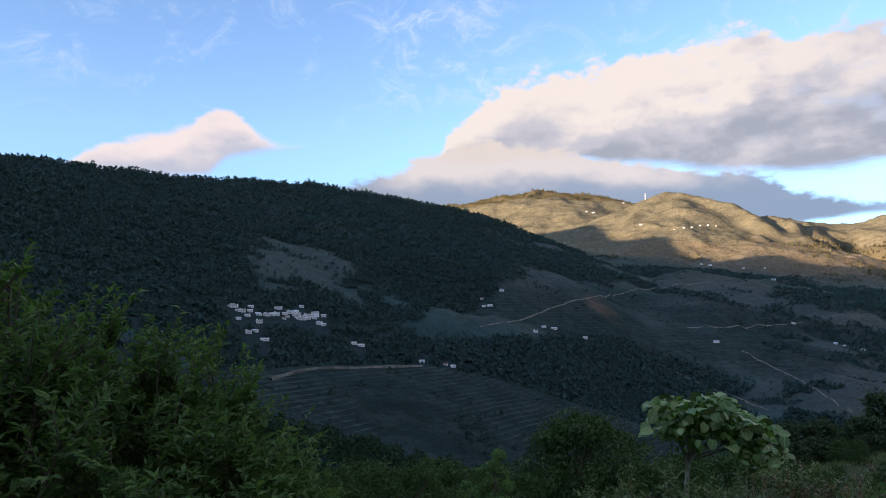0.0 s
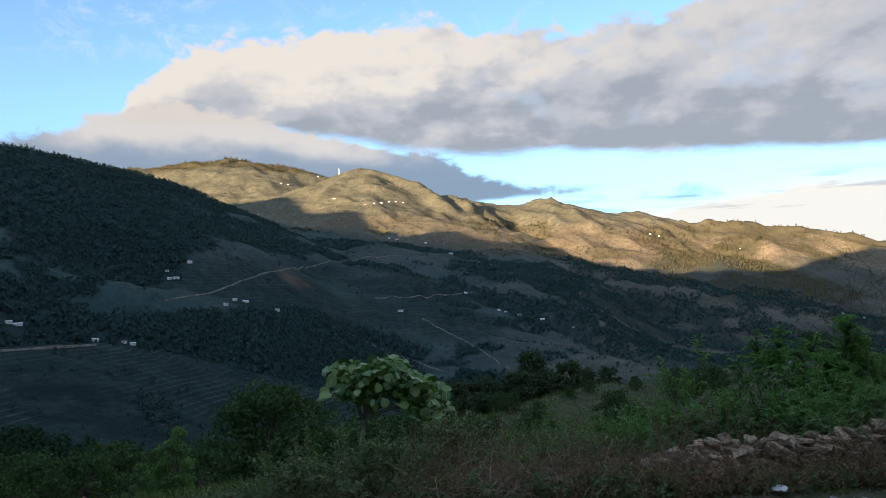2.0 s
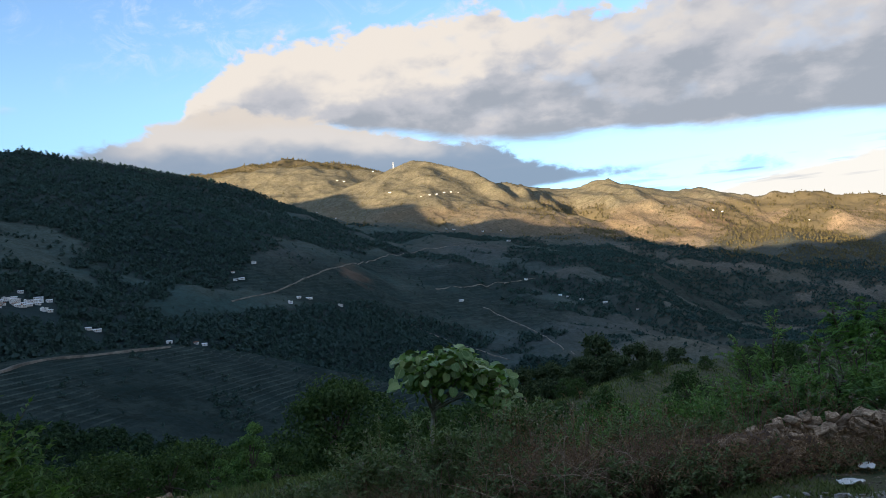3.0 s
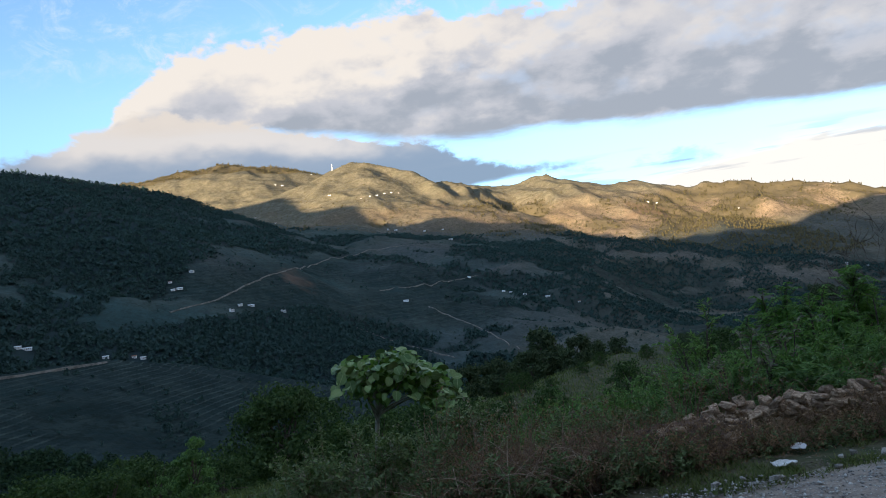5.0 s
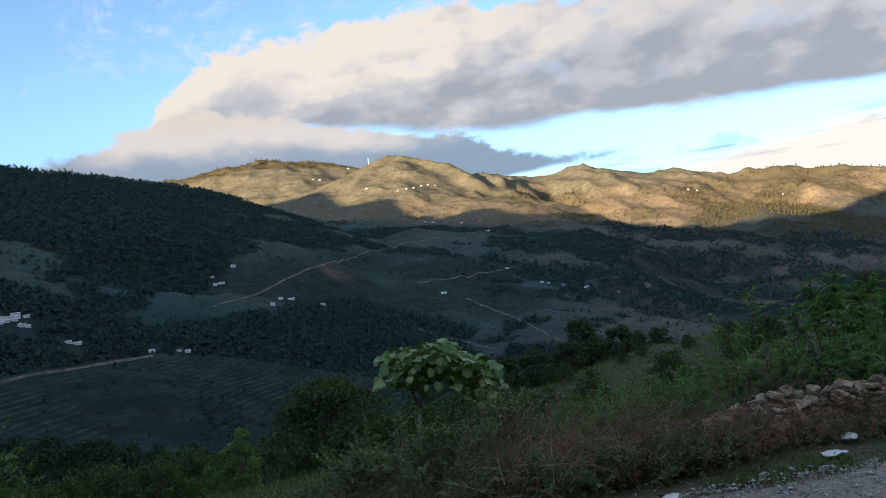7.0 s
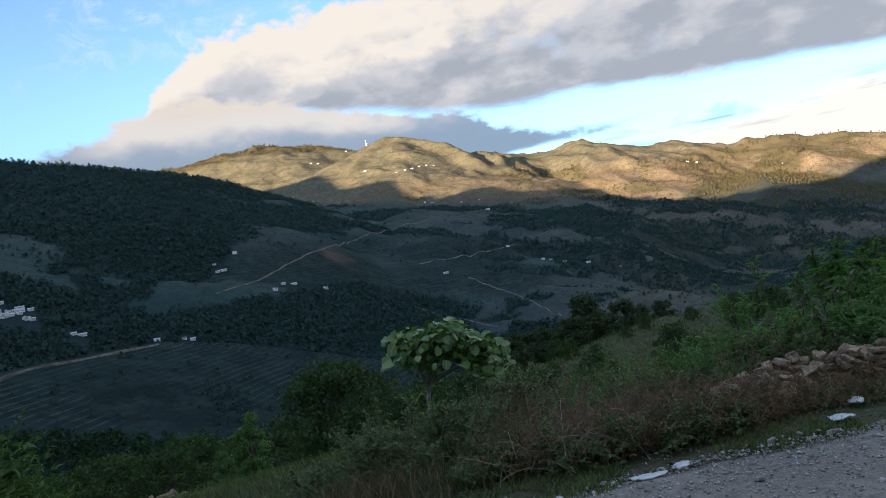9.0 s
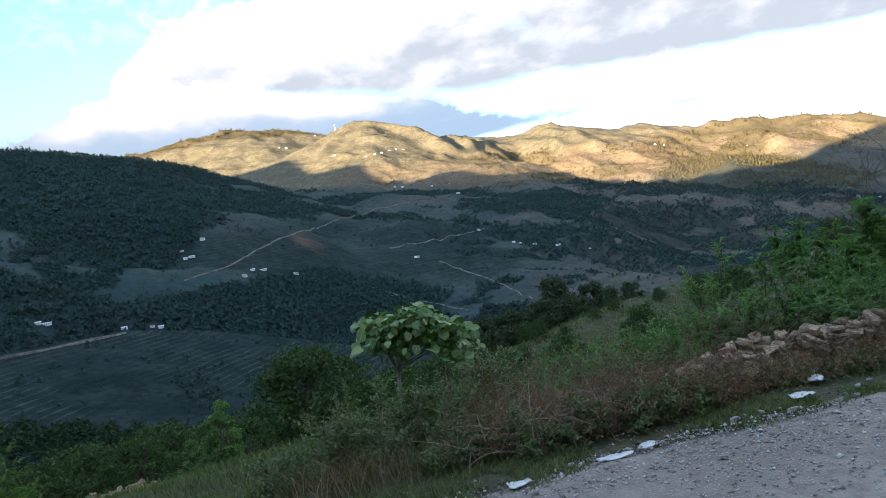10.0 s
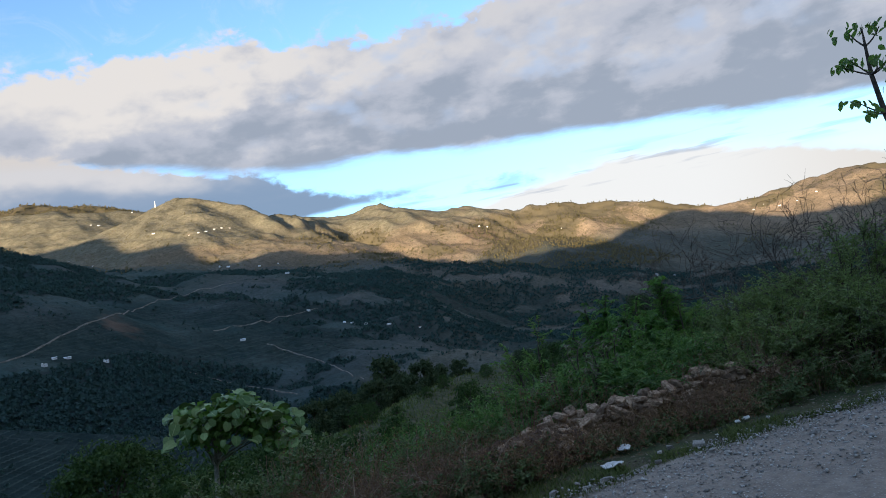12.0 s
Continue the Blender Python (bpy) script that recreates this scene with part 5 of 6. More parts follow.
# ---- shrubs along the road ----
for b, r, w, h, sd, tw in ((-36, 6.3, 2.6, 3.1, 41, 420), (-29.0, 6.5, 1.9, 2.75, 42, 380), (-24.0, 6.4, 1.5, 2.25, 43, 300), (-20.3, 6.7, 1.3, 2.15, 44, 280), (-16.6, 6.6, 1.2, 1.65, 45, 240),
                           (-13.2, 6.8, 0.9, 0.85, 46, 180), (-33, 5.4, 1.8, 1.9, 47, 260), (-25, 5.5, 1.5, 1.4, 48, 240), (-18.5, 5.8, 1.2, 1.1, 49, 200), (-12.6, 6.3, 0.7, 0.55, 50, 120)):
    shrub("shrub", "tall bushy green shrub with narrow leaves and upright twigs", b, r, w, h, sd, LEAF_LEFT, stems=16, twigs=tw, per_twig=25, size=0.073, slim=0.36, twig=0.5, flat=1.6, droop=0.05, group="roadside shrubs")

# green shrubs behind the wall
for b, r, w, h, sd, mat in ((26.5, 8.4, 1.3, 1.0, 61, LEAF_WEED), (30.0, 8.6, 1.5, 1.25, 62, LEAF_BANK), (34.0, 8.4, 1.4, 1.30, 63, LEAF_BANK), (38.0, 8.8, 1.5, 1.35, 64, LEAF_BANK), (42.5, 8.9, 1.3, 2.1, 65, LEAF_DARK),
                            (45.0, 9.4, 1.4, 1.15, 66, LEAF_BANK), (48.5, 8.8, 1.3, 0.95, 67, LEAF_BANK), (52.0, 9.0, 1.4, 0.95, 68, LEAF_DARK), (55.5, 9.6, 1.5, 0.75, 69, LEAF_SCRUB),
                            (59.0, 9.6, 1.7, 0.80, 70, LEAF_SCRUB), (62.5, 9.8, 1.7, 1.0, 71, LEAF_SCRUB), (66.0, 10.0, 1.8, 1.35, 72, LEAF_SCRUB), (70.0, 9.6, 1.9, 1.6, 73, LEAF_SCRUB), (75, 10, 2.0, 1.9, 74, LEAF_DARK),
                            (40.5, 10.6, 1.5, 1.35, 75, LEAF_DARK), (36.0, 10.2, 1.6, 1.1, 76, LEAF_BANK), (44.0, 7.7, 0.8, 0.75, 77, LEAF_BANK), (50.5, 7.9, 0.9, 0.7, 78, LEAF_BANK), (57.5, 8.3, 1.0, 0.8, 79, LEAF_SCRUB),
                            (61.5, 8.6, 1.1, 0.9, 80, LEAF_SCRUB), (65.5, 8.8, 1.1, 1.0, 81, LEAF_SCRUB), (69.0, 8.6, 1.2, 1.2, 82, LEAF_SCRUB), (44.2, 10.2, 1.5, 1.6, 83, LEAF_DARK), (47.6, 9.6, 1.5, 1.5, 84, LEAF_DARK), (53.6, 9.8, 1.6, 1.4, 85, LEAF_DARK), (41.2, 9.6, 1.2, 1.6, 86, LEAF_DARK)):
    shrub("shrub", "leafy green shrub growing on the bank behind the wall" if mat is not LEAF_DARK else "dark green tangled shrub on the bank beside the road", b, r, w, h, sd, mat,
          stems=22, twigs=300, per_twig=24, size=0.062 if mat is not LEAF_SCRUB else 0.046, slim=0.32, twig=0.38, flat=1.5, droop=0.1, group="roadside shrubs")

# feathery trees standing above the shrubs
for b, r, w, h, sd in ((49.4, 10.6, 2.4, 2.75, 91), (51.8, 10.0, 2.0, 2.1, 92), (46.6, 10.8, 1.8, 2.2, 94), (50.6, 9.4, 1.6, 1.7, 96)):
    shrub("feathery_tree", "small tree with tiers of feathery drooping compound leaves", b, r, w, h, sd, LEAF_PINNATE, stems=12, twigs=760, per_twig=26, size=0.062, slim=0.32, twig=0.32, flat=0.25, droop=0.22,
          pinnate=True, category="tree", bare=0.6)
for b, r, h, sd in ((44.6, 8.0, 1.35, 95), (46.4, 8.0, 1.38, 97), (47.8, 8.1, 1.35, 98)):
    shrub("shrub", "shrub with pale silvery leaves above the wall", b, r, 0.7, h, sd, SEED_HEAD, stems=7, twigs=24, per_twig=10, size=0.07, slim=0.3, twig=0.2, flat=1.0, droop=0.2, bare=1.0, group="roadside shrubs")

# weeds round the big-leaved tree
for b, r, w, h, sd in ((9.5, 6.9, 0.9, 0.75, 101), (12.5, 6.6, 0.9, 0.95, 102), (15.2, 6.9, 0.8, 0.85, 103), (17.6, 6.6, 0.8, 0.75, 104), (20.8, 7.0, 0.9, 1.1, 105), (23.4, 6.7, 0.9, 1.0, 106), (25.8, 6.9, 0.9, 1.05, 107),
                       (13.8, 7.8, 0.9, 1.0, 108), (19.6, 8.1, 0.9, 1.15, 109), (21.5, 8.0, 0.9, 1.05, 110), (27.5, 7.4, 0.9, 0.95, 111), (10.8, 5.9, 0.7, 0.7, 112), (16.5, 5.8, 0.8, 0.75, 113), (21, 5.9, 0.8, 0.7, 114), (6.8, 6.4, 0.7, 0.5, 115), (14.6, 8.3, 0.8, 1.0, 116), (20.2, 8.4, 0.8, 1.5, 117), (22.0, 8.5, 0.9, 1.45, 118)):
    shrub("weed", "tall grey-green weed with pale dry seed heads", b, r, w, h, sd, LEAF_WEED, DRY_STEM, stems=13, twigs=120, per_twig=15, size=0.042, slim=0.42, twig=0.22, flat=1.8, droop=0.0, heads=22, category="weed",
          group="roadside weeds", thick=0.006)

# dead brown bracken beside and over the low end of the wall
for b, r, w, h, sd in ((22.5, 5.6, 0.9, 0.60, 121), (26, 5.55, 1.0, 0.62, 122), (29.5, 5.6, 1.0, 0.62, 123), (32.4, 5.65, 1.0, 0.62, 124), (35.4, 5.8, 1.0, 0.60, 125), (38.2, 5.95, 0.9, 0.56, 126), (40.4, 6.1, 0.8, 0.50, 128), (34.0, 6.0, 0.9, 0.66, 304), (37.0, 6.2, 0.9, 0.66, 305), (42.0, 6.2, 0.8, 0.42, 306), (43.5, 6.75, 0.6, 0.34, 127),
                       (45.5, 6.55, 0.8, 0.36, 136), (47.6, 6.65, 0.8, 0.34, 137), (49.6, 6.75, 0.8, 0.38, 138), (52.0, 6.95, 0.9, 0.42, 139), (41.6, 6.35, 0.8, 0.46, 140), (43.6, 6.45, 0.8, 0.36, 301), (54.0, 7.0, 0.9, 0.5, 302), (56.0, 7.2, 0.9, 0.5, 303), (54.5, 7.3, 0.9, 0.42, 129), (57.0, 7.6, 0.9, 0.45, 130), (31, 6.7, 1.0, 0.5, 131), (27.5, 6.7, 0.9, 0.6, 132), (24, 6.5, 0.8, 0.6, 133), (60, 8.0, 0.8, 0.4, 134), (50.5, 7.0, 0.6, 0.3, 135)):
    shrub("bracken", "dead reddish-brown bracken leaning over the rubble wall", b, r, w, h, sd, LEAF_DRY, DRY_STEM, stems=90, twigs=120, per_twig=8, size=0.027, slim=0.3, twig=0.28, flat=0.8, droop=0.35, category="bracken",
          group="dead bracken", thick=0.006)
# low green weeds and dry stalks at the foot of the wall
for k, (b, r, h) in enumerate(((41.5, 6.35, 0.36), (43.8, 6.45, 0.34), (46.0, 6.55, 0.32), (48.4, 6.72, 0.30), (50.6, 6.85, 0.34), (52.8, 7.0, 0.36), (55.2, 7.15, 0.34), (57.6, 7.4, 0.38), (60.0, 7.6, 0.40), (62.5, 7.9, 0.45), (28.0, 5.6, 0.3), (20.5, 5.4, 0.40), (65.0, 8.2, 0.5), (68.0, 8.3, 0.55), (24.2, 5.4, 0.55), (27.0, 5.35, 0.45), (30.6, 5.4, 0.5), (33.6, 5.5, 0.42), (36.6, 5.65, 0.48), (39.4, 5.85, 0.42), (35.2, 6.3, 0.8), (38.8, 6.5, 0.8), (32.0, 6.2, 0.8))):
    shrub("weed", "low dark green weed at the foot of the wall", b, r, 0.55, (0.5 if 42 < b < 58 else 0.8) * h, 180 + k, LEAF_WEED, DRY_STEM, stems=14, twigs=110, per_twig=14, size=0.036, slim=0.42, twig=0.16, flat=1.4, droop=0.05, category="weed",
          group="roadside weeds", thick=0.008)
for k, (b, r, h) in enumerate(((22.0, 6.4, 1.0), (25.0, 6.2, 0.95), (28.3, 6.3, 0.9), (31.8, 6.4, 0.85), (34.8, 6.6, 0.8), (40.8, 7.2, 0.95), (44.4, 7.3, 0.9), (47.2, 7.4, 0.8), (53.6, 7.6, 0.8), (58.4, 8.0, 0.9), (62.0, 8.4, 0.95))):
    shrub("dry_stalk", "tall thin dry weed stalks gone to seed", b, r, 0.7, h, 210 + k, LEAF_DRY, DRY_STEM, stems=24, twigs=46, per_twig=6, size=0.03, slim=0.35, twig=0.16, flat=2.2, droop=0.0, heads=14, category="weed",
          group="dry stalks", thick=0.0045)

# more weeds and low shrubs over the bank
for k, (b, r) in enumerate(((27.5, 9.4), (29.2, 7.7), (31.8, 7.6), (33.2, 9.6), (35.6, 7.7), (37.2, 8.0), (39.8, 7.8), (41.0, 8.2), (43.2, 8.4), (46.8, 8.0), (53.5, 8.2), (30.6, 10.6), (34.4, 11.4), (38.6, 11.6), (28.8, 12.0), (32.2, 13.0), (27.0, 11.0), (30.0, 13.0), (33.8, 12.6), (36.2, 13.2), (37.6, 11.8), (40.2, 12.8), (35.0, 10.4))):
    shrub("weed", "leggy green weed with narrow leaves on the bank", b, r, 1.1 if r < 10 else 1.8, 0.95 if r < 9 else 1.6, 160 + k, LEAF_BANK, DRY_STEM, stems=18, twigs=190, per_twig=18, size=0.06, slim=0.26, twig=0.3, flat=2.0, droop=0.05, category="weed",
          group="roadside weeds", thick=0.006, heads=8)

for b, r, h, sd in ((61.0, 13.0, 6.8, 141), (58.2, 13.4, 5.4, 142), (64.4, 12.6, 5.2, 143), (67.8, 13.0, 4.6, 145)):
    bare_tree("bare_tree", "leafless thorny tree with fine crooked twigs", b, r, h, sd, 1.35, (0.0, 0.05), 6, 0.032)


def dead_stalks(bearing, dist, count, length, seed, lean=0.9):
    """Long dead stems, fallen across one another."""
    g = np.random.default_rng(seed)
    x, y = spot(bearing, dist)
    z = float(land(x, y))
    heap = tagged(new("dead_stalk"), "pale dead stems lying tangled over brown bracken", "dead stem", group="dead stems")
    heap.location = (x, y, z)
    for _ in range(2 * count):
        th, up = g.uniform(0, 2 * math.pi), g.uniform(0.1, 0.9)
        a = np.array([g.normal(0, 0.30), g.normal(0, 0.12), g.uniform(0.0, 0.25)])
        b = a + length * g.uniform(0.2, 0.7) * unit(np.array([lean * math.cos(th), 0.6 * lean * math.sin(th), up]))
        v, f = tube_mesh(arc(a[None], b[None], g.uniform(0.02, 0.16), 7, g), np.linspace(0.0030, 0.0011, 7)[None] * g.uniform(0.7, 1.3), 4)
        child("stem", v, f, PALE_STEM if g.uniform() < 0.5 else DRY_STEM, heap)


for k, (b, r, n_st, ln) in enumerate(((24.0, 5.35, 10, 0.6), (26.5, 5.35, 14, 0.7), (28.6, 5.35, 18, 0.75), (30.6, 5.45, 18, 0.75), (32.8, 5.55, 16, 0.7), (35.0, 5.75, 14, 0.7), (37.2, 5.95, 14, 0.7), (39.4, 6.2, 12, 0.6), (41.8, 6.6, 10, 0.55),
                                      (36.5, 6.5, 12, 0.7), (33.5, 6.3, 12, 0.7), (20.5, 5.7, 9, 0.7), (17.5, 5.9, 8, 0.7), (45.0, 7.4, 9, 0.8), (50.0, 7.6, 9, 0.8), (55.0, 7.9, 12, 0.9), (58.0, 8.0, 14, 1.0), (60.5, 8.1, 16, 1.1), (63.0, 8.3, 16, 1.1), (66.0, 8.5, 16, 1.1), (31.0, 8.0, 8, 0.9), (38.0, 8.4, 9, 0.9), (42.0, 8.2, 8, 0.9))):
    dead_stalks(b, r, n_st, ln, 300 + k)


# ---- the road, its verge and the wall ----
STONE = speckled("rubble_stone", (0.20, 0.128, 0.082), (0.50, 0.37, 0.26), 3.2, 0.9, 0.35, True, (0.12, 0.080, 0.052))
RED_SOIL = speckled("crumbly_brown_earth", (0.085, 0.052, 0.034), (0.20, 0.125, 0.082), 11.0, 0.95, 0.8)
GRAVEL = speckled("road_gravel", (0.22, 0.205, 0.185), (0.48, 0.455, 0.42), 16.0, 0.9, 0.4, True)
PAPER = speckled("crumpled_white_paper", (0.60, 0.585, 0.55), (0.78, 0.765, 0.73), 6.0, 0.8, 0.2, False, (0.55, 0.54, 0.52))


def road_material():
    m, n, b = material("gravel_road", 0.95)
    p = n.add("ShaderNodeNewGeometry").outputs["Position"]
    wide, mid, fine = n.noise(p, 0.7, 5, 0.6), n.noise(p, 7.0, 6, 0.7), n.noise(p, 60.0, 4, 0.7)
    cell = n.add("ShaderNodeTexVoronoi", {"Vector": p, "Scale": 42.0})
    c = n.mix(n.step(wide, 0.35, 0.65), (0.245, 0.205, 0.165), (0.345, 0.292, 0.238))
    c = n.mix(n.step(mid, 0.4, 0.7), c, (0.200, 0.166, 0.136))
    c = n.mix(n.math("MULTIPLY", n.step(cell.outputs["Distance"], 0.34, 0.12), n.step(wide, 0.6, 0.4, 0.2, 0.8)), c, n.mix(cell.outputs["Color"], (0.32, 0.30, 0.27), (0.58, 0.55, 0.50)))
    n.put(b.inputs["Base Color"], c)
    bump(n, b, n.math("ADD", n.math("MULTIPLY", fine, 0.3), n.math("SUBTRACT", mid, n.math("MULTIPLY", cell.outputs["Distance"], 0.6))), 0.7, 0.02)
    return m


def road_edge(step):
    """Points along the valley-side edge with the way across the road."""
    p = np.array(ROAD_EDGE)
    s = np.concatenate([[0], np.cumsum(np.hypot(*np.diff(p, axis=0).T))])
    u = np.arange(25.0, s[-1] - 12, step)
    x, y = np.interp(u, s, p[:, 0]), np.interp(u, s, p[:, 1])
    for _ in range(int(60 * (0.12 / step))):
        x[1:-1], y[1:-1] = (x[:-2] + x[1:-1] + x[2:]) / 3, (y[:-2] + y[1:-1] + y[2:]) / 3
    tx, ty = np.gradient(x), np.gradient(y)
    k = np.hypot(tx, ty)
    return x, y, ty / k, -tx / k


def build_road():
    x, y, ax, ay = road_edge(0.12)
    across = np.concatenate([[-0.16], np.arange(0.0, 6.3, 0.13)])
    X = x[:, None] + ax[:, None] * across + 0.22 * ax[:, None] * fbm(x * 1.3, y * 1.3, 3, 201)[:, None] * smooth(1.5, 0.0, across)
    Y = y[:, None] + ay[:, None] * across + 0.22 * ay[:, None] * fbm(x * 1.3, y * 1.3, 3, 201)[:, None] * smooth(1.5, 0.0, across)
    Z = 0.02 * fbm(X * 1.1, Y * 1.1, 4, 205) + 0.012 * fbm(X * 6, Y * 6, 3, 207) - 0.06 * smooth(0.25, -0.16, across) + 0.01
    v = np.stack([X, Y, Z], -1).reshape(-1, 3)
    m = len(across)
    i, j = np.meshgrid(np.arange(len(x) - 1), np.arange(m - 1), indexing="ij")
    f = np.stack([i * m + j, (i + 1) * m + j, (i + 1) * m + j + 1, i * m + j + 1], -1).reshape(-1, 4)[:, ::-1]
    ob = array_mesh("road", v, f, road_material(), True)
    return tagged(ob, "rough grey gravel road with loose stones", "road", kind="structure")


ROAD = build_road()


def lump(seed, rough=0.12, name="stone", mat=None):
    """A rough broken stone, about 1 across: a chipped block with uneven faces."""
    g = np.random.default_rng(seed)
    bm = bmesh.new()
    bmesh.ops.create_cube(bm, size=0.86)
    for v in bm.verts:
        v.co += Vector(g.normal(0, rough, 3))
    bmesh.ops.bevel(bm, geom=list(bm.edges), offset=0.13, segments=1, affect="EDGES")
    for v in bm.verts:
        v.co += Vector(g.normal(0, 0.025, 3))
    me = bpy.data.meshes.new(name)
    bm.to_mesh(me)
    bm.free()
    me.materials.append(mat)
    return me


def pebble_mesh(places, sizes, g):
    """Many small stones in one mesh: squashed, jittered octahedra."""
    t = np.array([(1, 0, 0), (0, 1, 0), (-1, 0, 0), (0, -1, 0), (0, 0, 0.7), (0, 0, -0.5)], float) * 0.5
    f = np.array([(0, 1, 4), (1, 2, 4), (2, 3, 4), (3, 0, 4), (1, 0, 5), (2, 1, 5), (3, 2, 5), (0, 3, 5)])
    k = len(places)
    a = g.uniform(0, 6.28, k)
    sc = sizes[:, None, None] * g.uniform(0.7, 1.3, (k, 1, 3))
    v = t[None] * sc + g.normal(0, 0.10, (k, 6, 3)) * sizes[:, None, None]
    ca, sa = np.cos(a)[:, None], np.sin(a)[:, None]
    v = np.stack([v[..., 0] * ca - v[..., 1] * sa, v[..., 0] * sa + v[..., 1] * ca, v[..., 2]], -1) + places[:, None]
    return v.reshape(-1, 3), (f[None] + (np.arange(k) * 6)[:, None, None]).reshape(-1, 3)


def gravel_material():
    m, n, b = material("loose_gravel", 0.9)
    r = n.add("ShaderNodeNewGeometry").outputs["Random Per Island"]
    p = n.add("ShaderNodeTexCoord").outputs["Object"]
    c = n.mix(n.step(r, 0.0, 1.0), (0.20, 0.185, 0.165), (0.58, 0.55, 0.50))
    n.put(b.inputs["Base Color"], n.mix(1.0, c, n.mix(n.noise(p, 60, 4), (0.7, 0.7, 0.7), (1.2, 1.2, 1.2)), "MULTIPLY"))
    return m


def build_gravel():
    g = np.random.default_rng(211)
    x, y, ax, ay = road_edge(0.12)
    keep = np.where((x > -3) & (x < 14))[0]
    k = 44000
    i = g.choice(keep, k)
    off = np.where(g.uniform(0, 1, k) < 0.72, g.gamma(1.6, 0.45, k) - 0.55, g.uniform(0, 4.0, k))
    px = x[i] + ax[i] * off + g.normal(0, 0.06, k)
    py = y[i] + ay[i] * off + g.normal(0, 0.06, k)
    ok = fbm(px * 0.9, py * 0.9, 3, 215) > -0.35
    px, py = px[ok], py[ok]
    size = 0.008 + g.gamma(1.5, 0.0055, len(px))
    pz = np.where(off[ok] < 0.05, np.minimum(land(px, py), 0.0) - 0.012, 0.015 + 0.02 * fbm(px * 1.1, py * 1.1, 4, 205))
    v, f = pebble_mesh(np.stack([px, py, pz], 1), size, g)
    tagged(array_mesh("gravel", v, f, gravel_material()), "loose pale grey gravel along the road edge", "gravel", kind="stuff")
    meshes = [lump(300 + q, 0.14, "stone", GRAVEL) for q in range(5)]
    for q in range(170):
        j = int(g.choice(keep))
        o = float(g.choice([g.uniform(-0.15, 0.5), g.uniform(0.3, 3.6)]))
        st = new("stone", meshes[q % 5])
        s = float(g.uniform(0.025, 0.055) * (1.6 if g.uniform() < 0.10 else 1))
        st.parent = ROAD
        st.matrix_basis = Matrix.LocRotScale((x[j] + ax[j] * o + g.normal(0, 0.05), y[j] + ay[j] * o + g.normal(0, 0.05), 0.02 + 0.12 * s), Euler((g.normal(0, 0.2), g.normal(0, 0.2), g.uniform(0, 6.28))), (s * 1.3, s, s * 0.65))


build_gravel()


def build_crumbs():
    """Crumbs of earth and small stones over the bare verge."""
    g = np.random.default_rng(217)
    px, py = along_edge(26000, -0.1, 1.5, -3, 14, 218)
    size = 0.006 + g.gamma(1.4, 0.006, len(px))
    pz = np.minimum(land(px, py), 0.0) - 0.004
    v, f = pebble_mesh(np.stack([px, py, pz], 1), size, g)
    tagged(array_mesh("crumbs", v, f, speckled("earth_crumbs", (0.085, 0.070, 0.050), (0.26, 0.22, 0.17), 5.0)), "crumbs of brown earth and small stones on the verge", "gravel", kind="stuff")


def blades(name, label, x, y, low, high, lean, mat, seed, width=0.006, plain=False):
    """Grass blades of two joints each; plain ones are single slivers."""
    g = np.random.default_rng(seed)
    k = len(x)
    z = np.where(beyond_road(x, y) < 0.1, np.minimum(land(x, y), 0.0), land(x, y)) - 0.01
    h = g.uniform(low, high, k)
    th = g.uniform(0, 2 * math.pi, k)
    d = np.stack([np.cos(th), np.sin(th), np.zeros(k)], 1)
    s = np.stack([-np.sin(th), np.cos(th), np.zeros(k)], 1) * (width * g.uniform(0.7, 1.4, k))[:, None]
    p = np.stack([x, y, z], 1)
    ln = (lean * g.uniform(0.3, 1.4, k) * h)[:, None]
    up = np.array([0, 0, 1.0]) * h[:, None]
    v = np.stack([p - s, p + s, p + 0.55 * up + 0.35 * ln * d + 0.7 * s, p + 0.55 * up + 0.35 * ln * d - 0.7 * s, p + up * 0.95 + ln * d], 1)
    f = np.array([(0, 1, 2), (0, 2, 3), (3, 2, 4)])
    if plain:
        v = v[:, (0, 1, 4)]
        f = np.array([(0, 1, 2)])
    c = v.shape[1]
    return tagged(array_mesh(name, v.reshape(-1, 3), (f[None] + (np.arange(k) * c)[:, None, None]).reshape(-1, 3), mat), label, "grass", kind="stuff")


def along_edge(count, near, far, lo, hi, seed, clump=0.0):
    g = np.random.default_rng(seed)
    x, y, ax, ay = road_edge(0.12)
    keep = np.where((x > lo) & (x < hi))[0]
    i = g.choice(keep, count)
    off = g.uniform(near, far, count)
    px, py = x[i] - ax[i] * off + g.normal(0, 0.08, count), y[i] - ay[i] * off + g.normal(0, 0.08, count)
    if clump:
        ok = fbm(px * 1.7, py * 1.7, 3, seed) > clump - 0.5
        px, py = px[ok], py[ok]
    return px, py


build_crumbs()


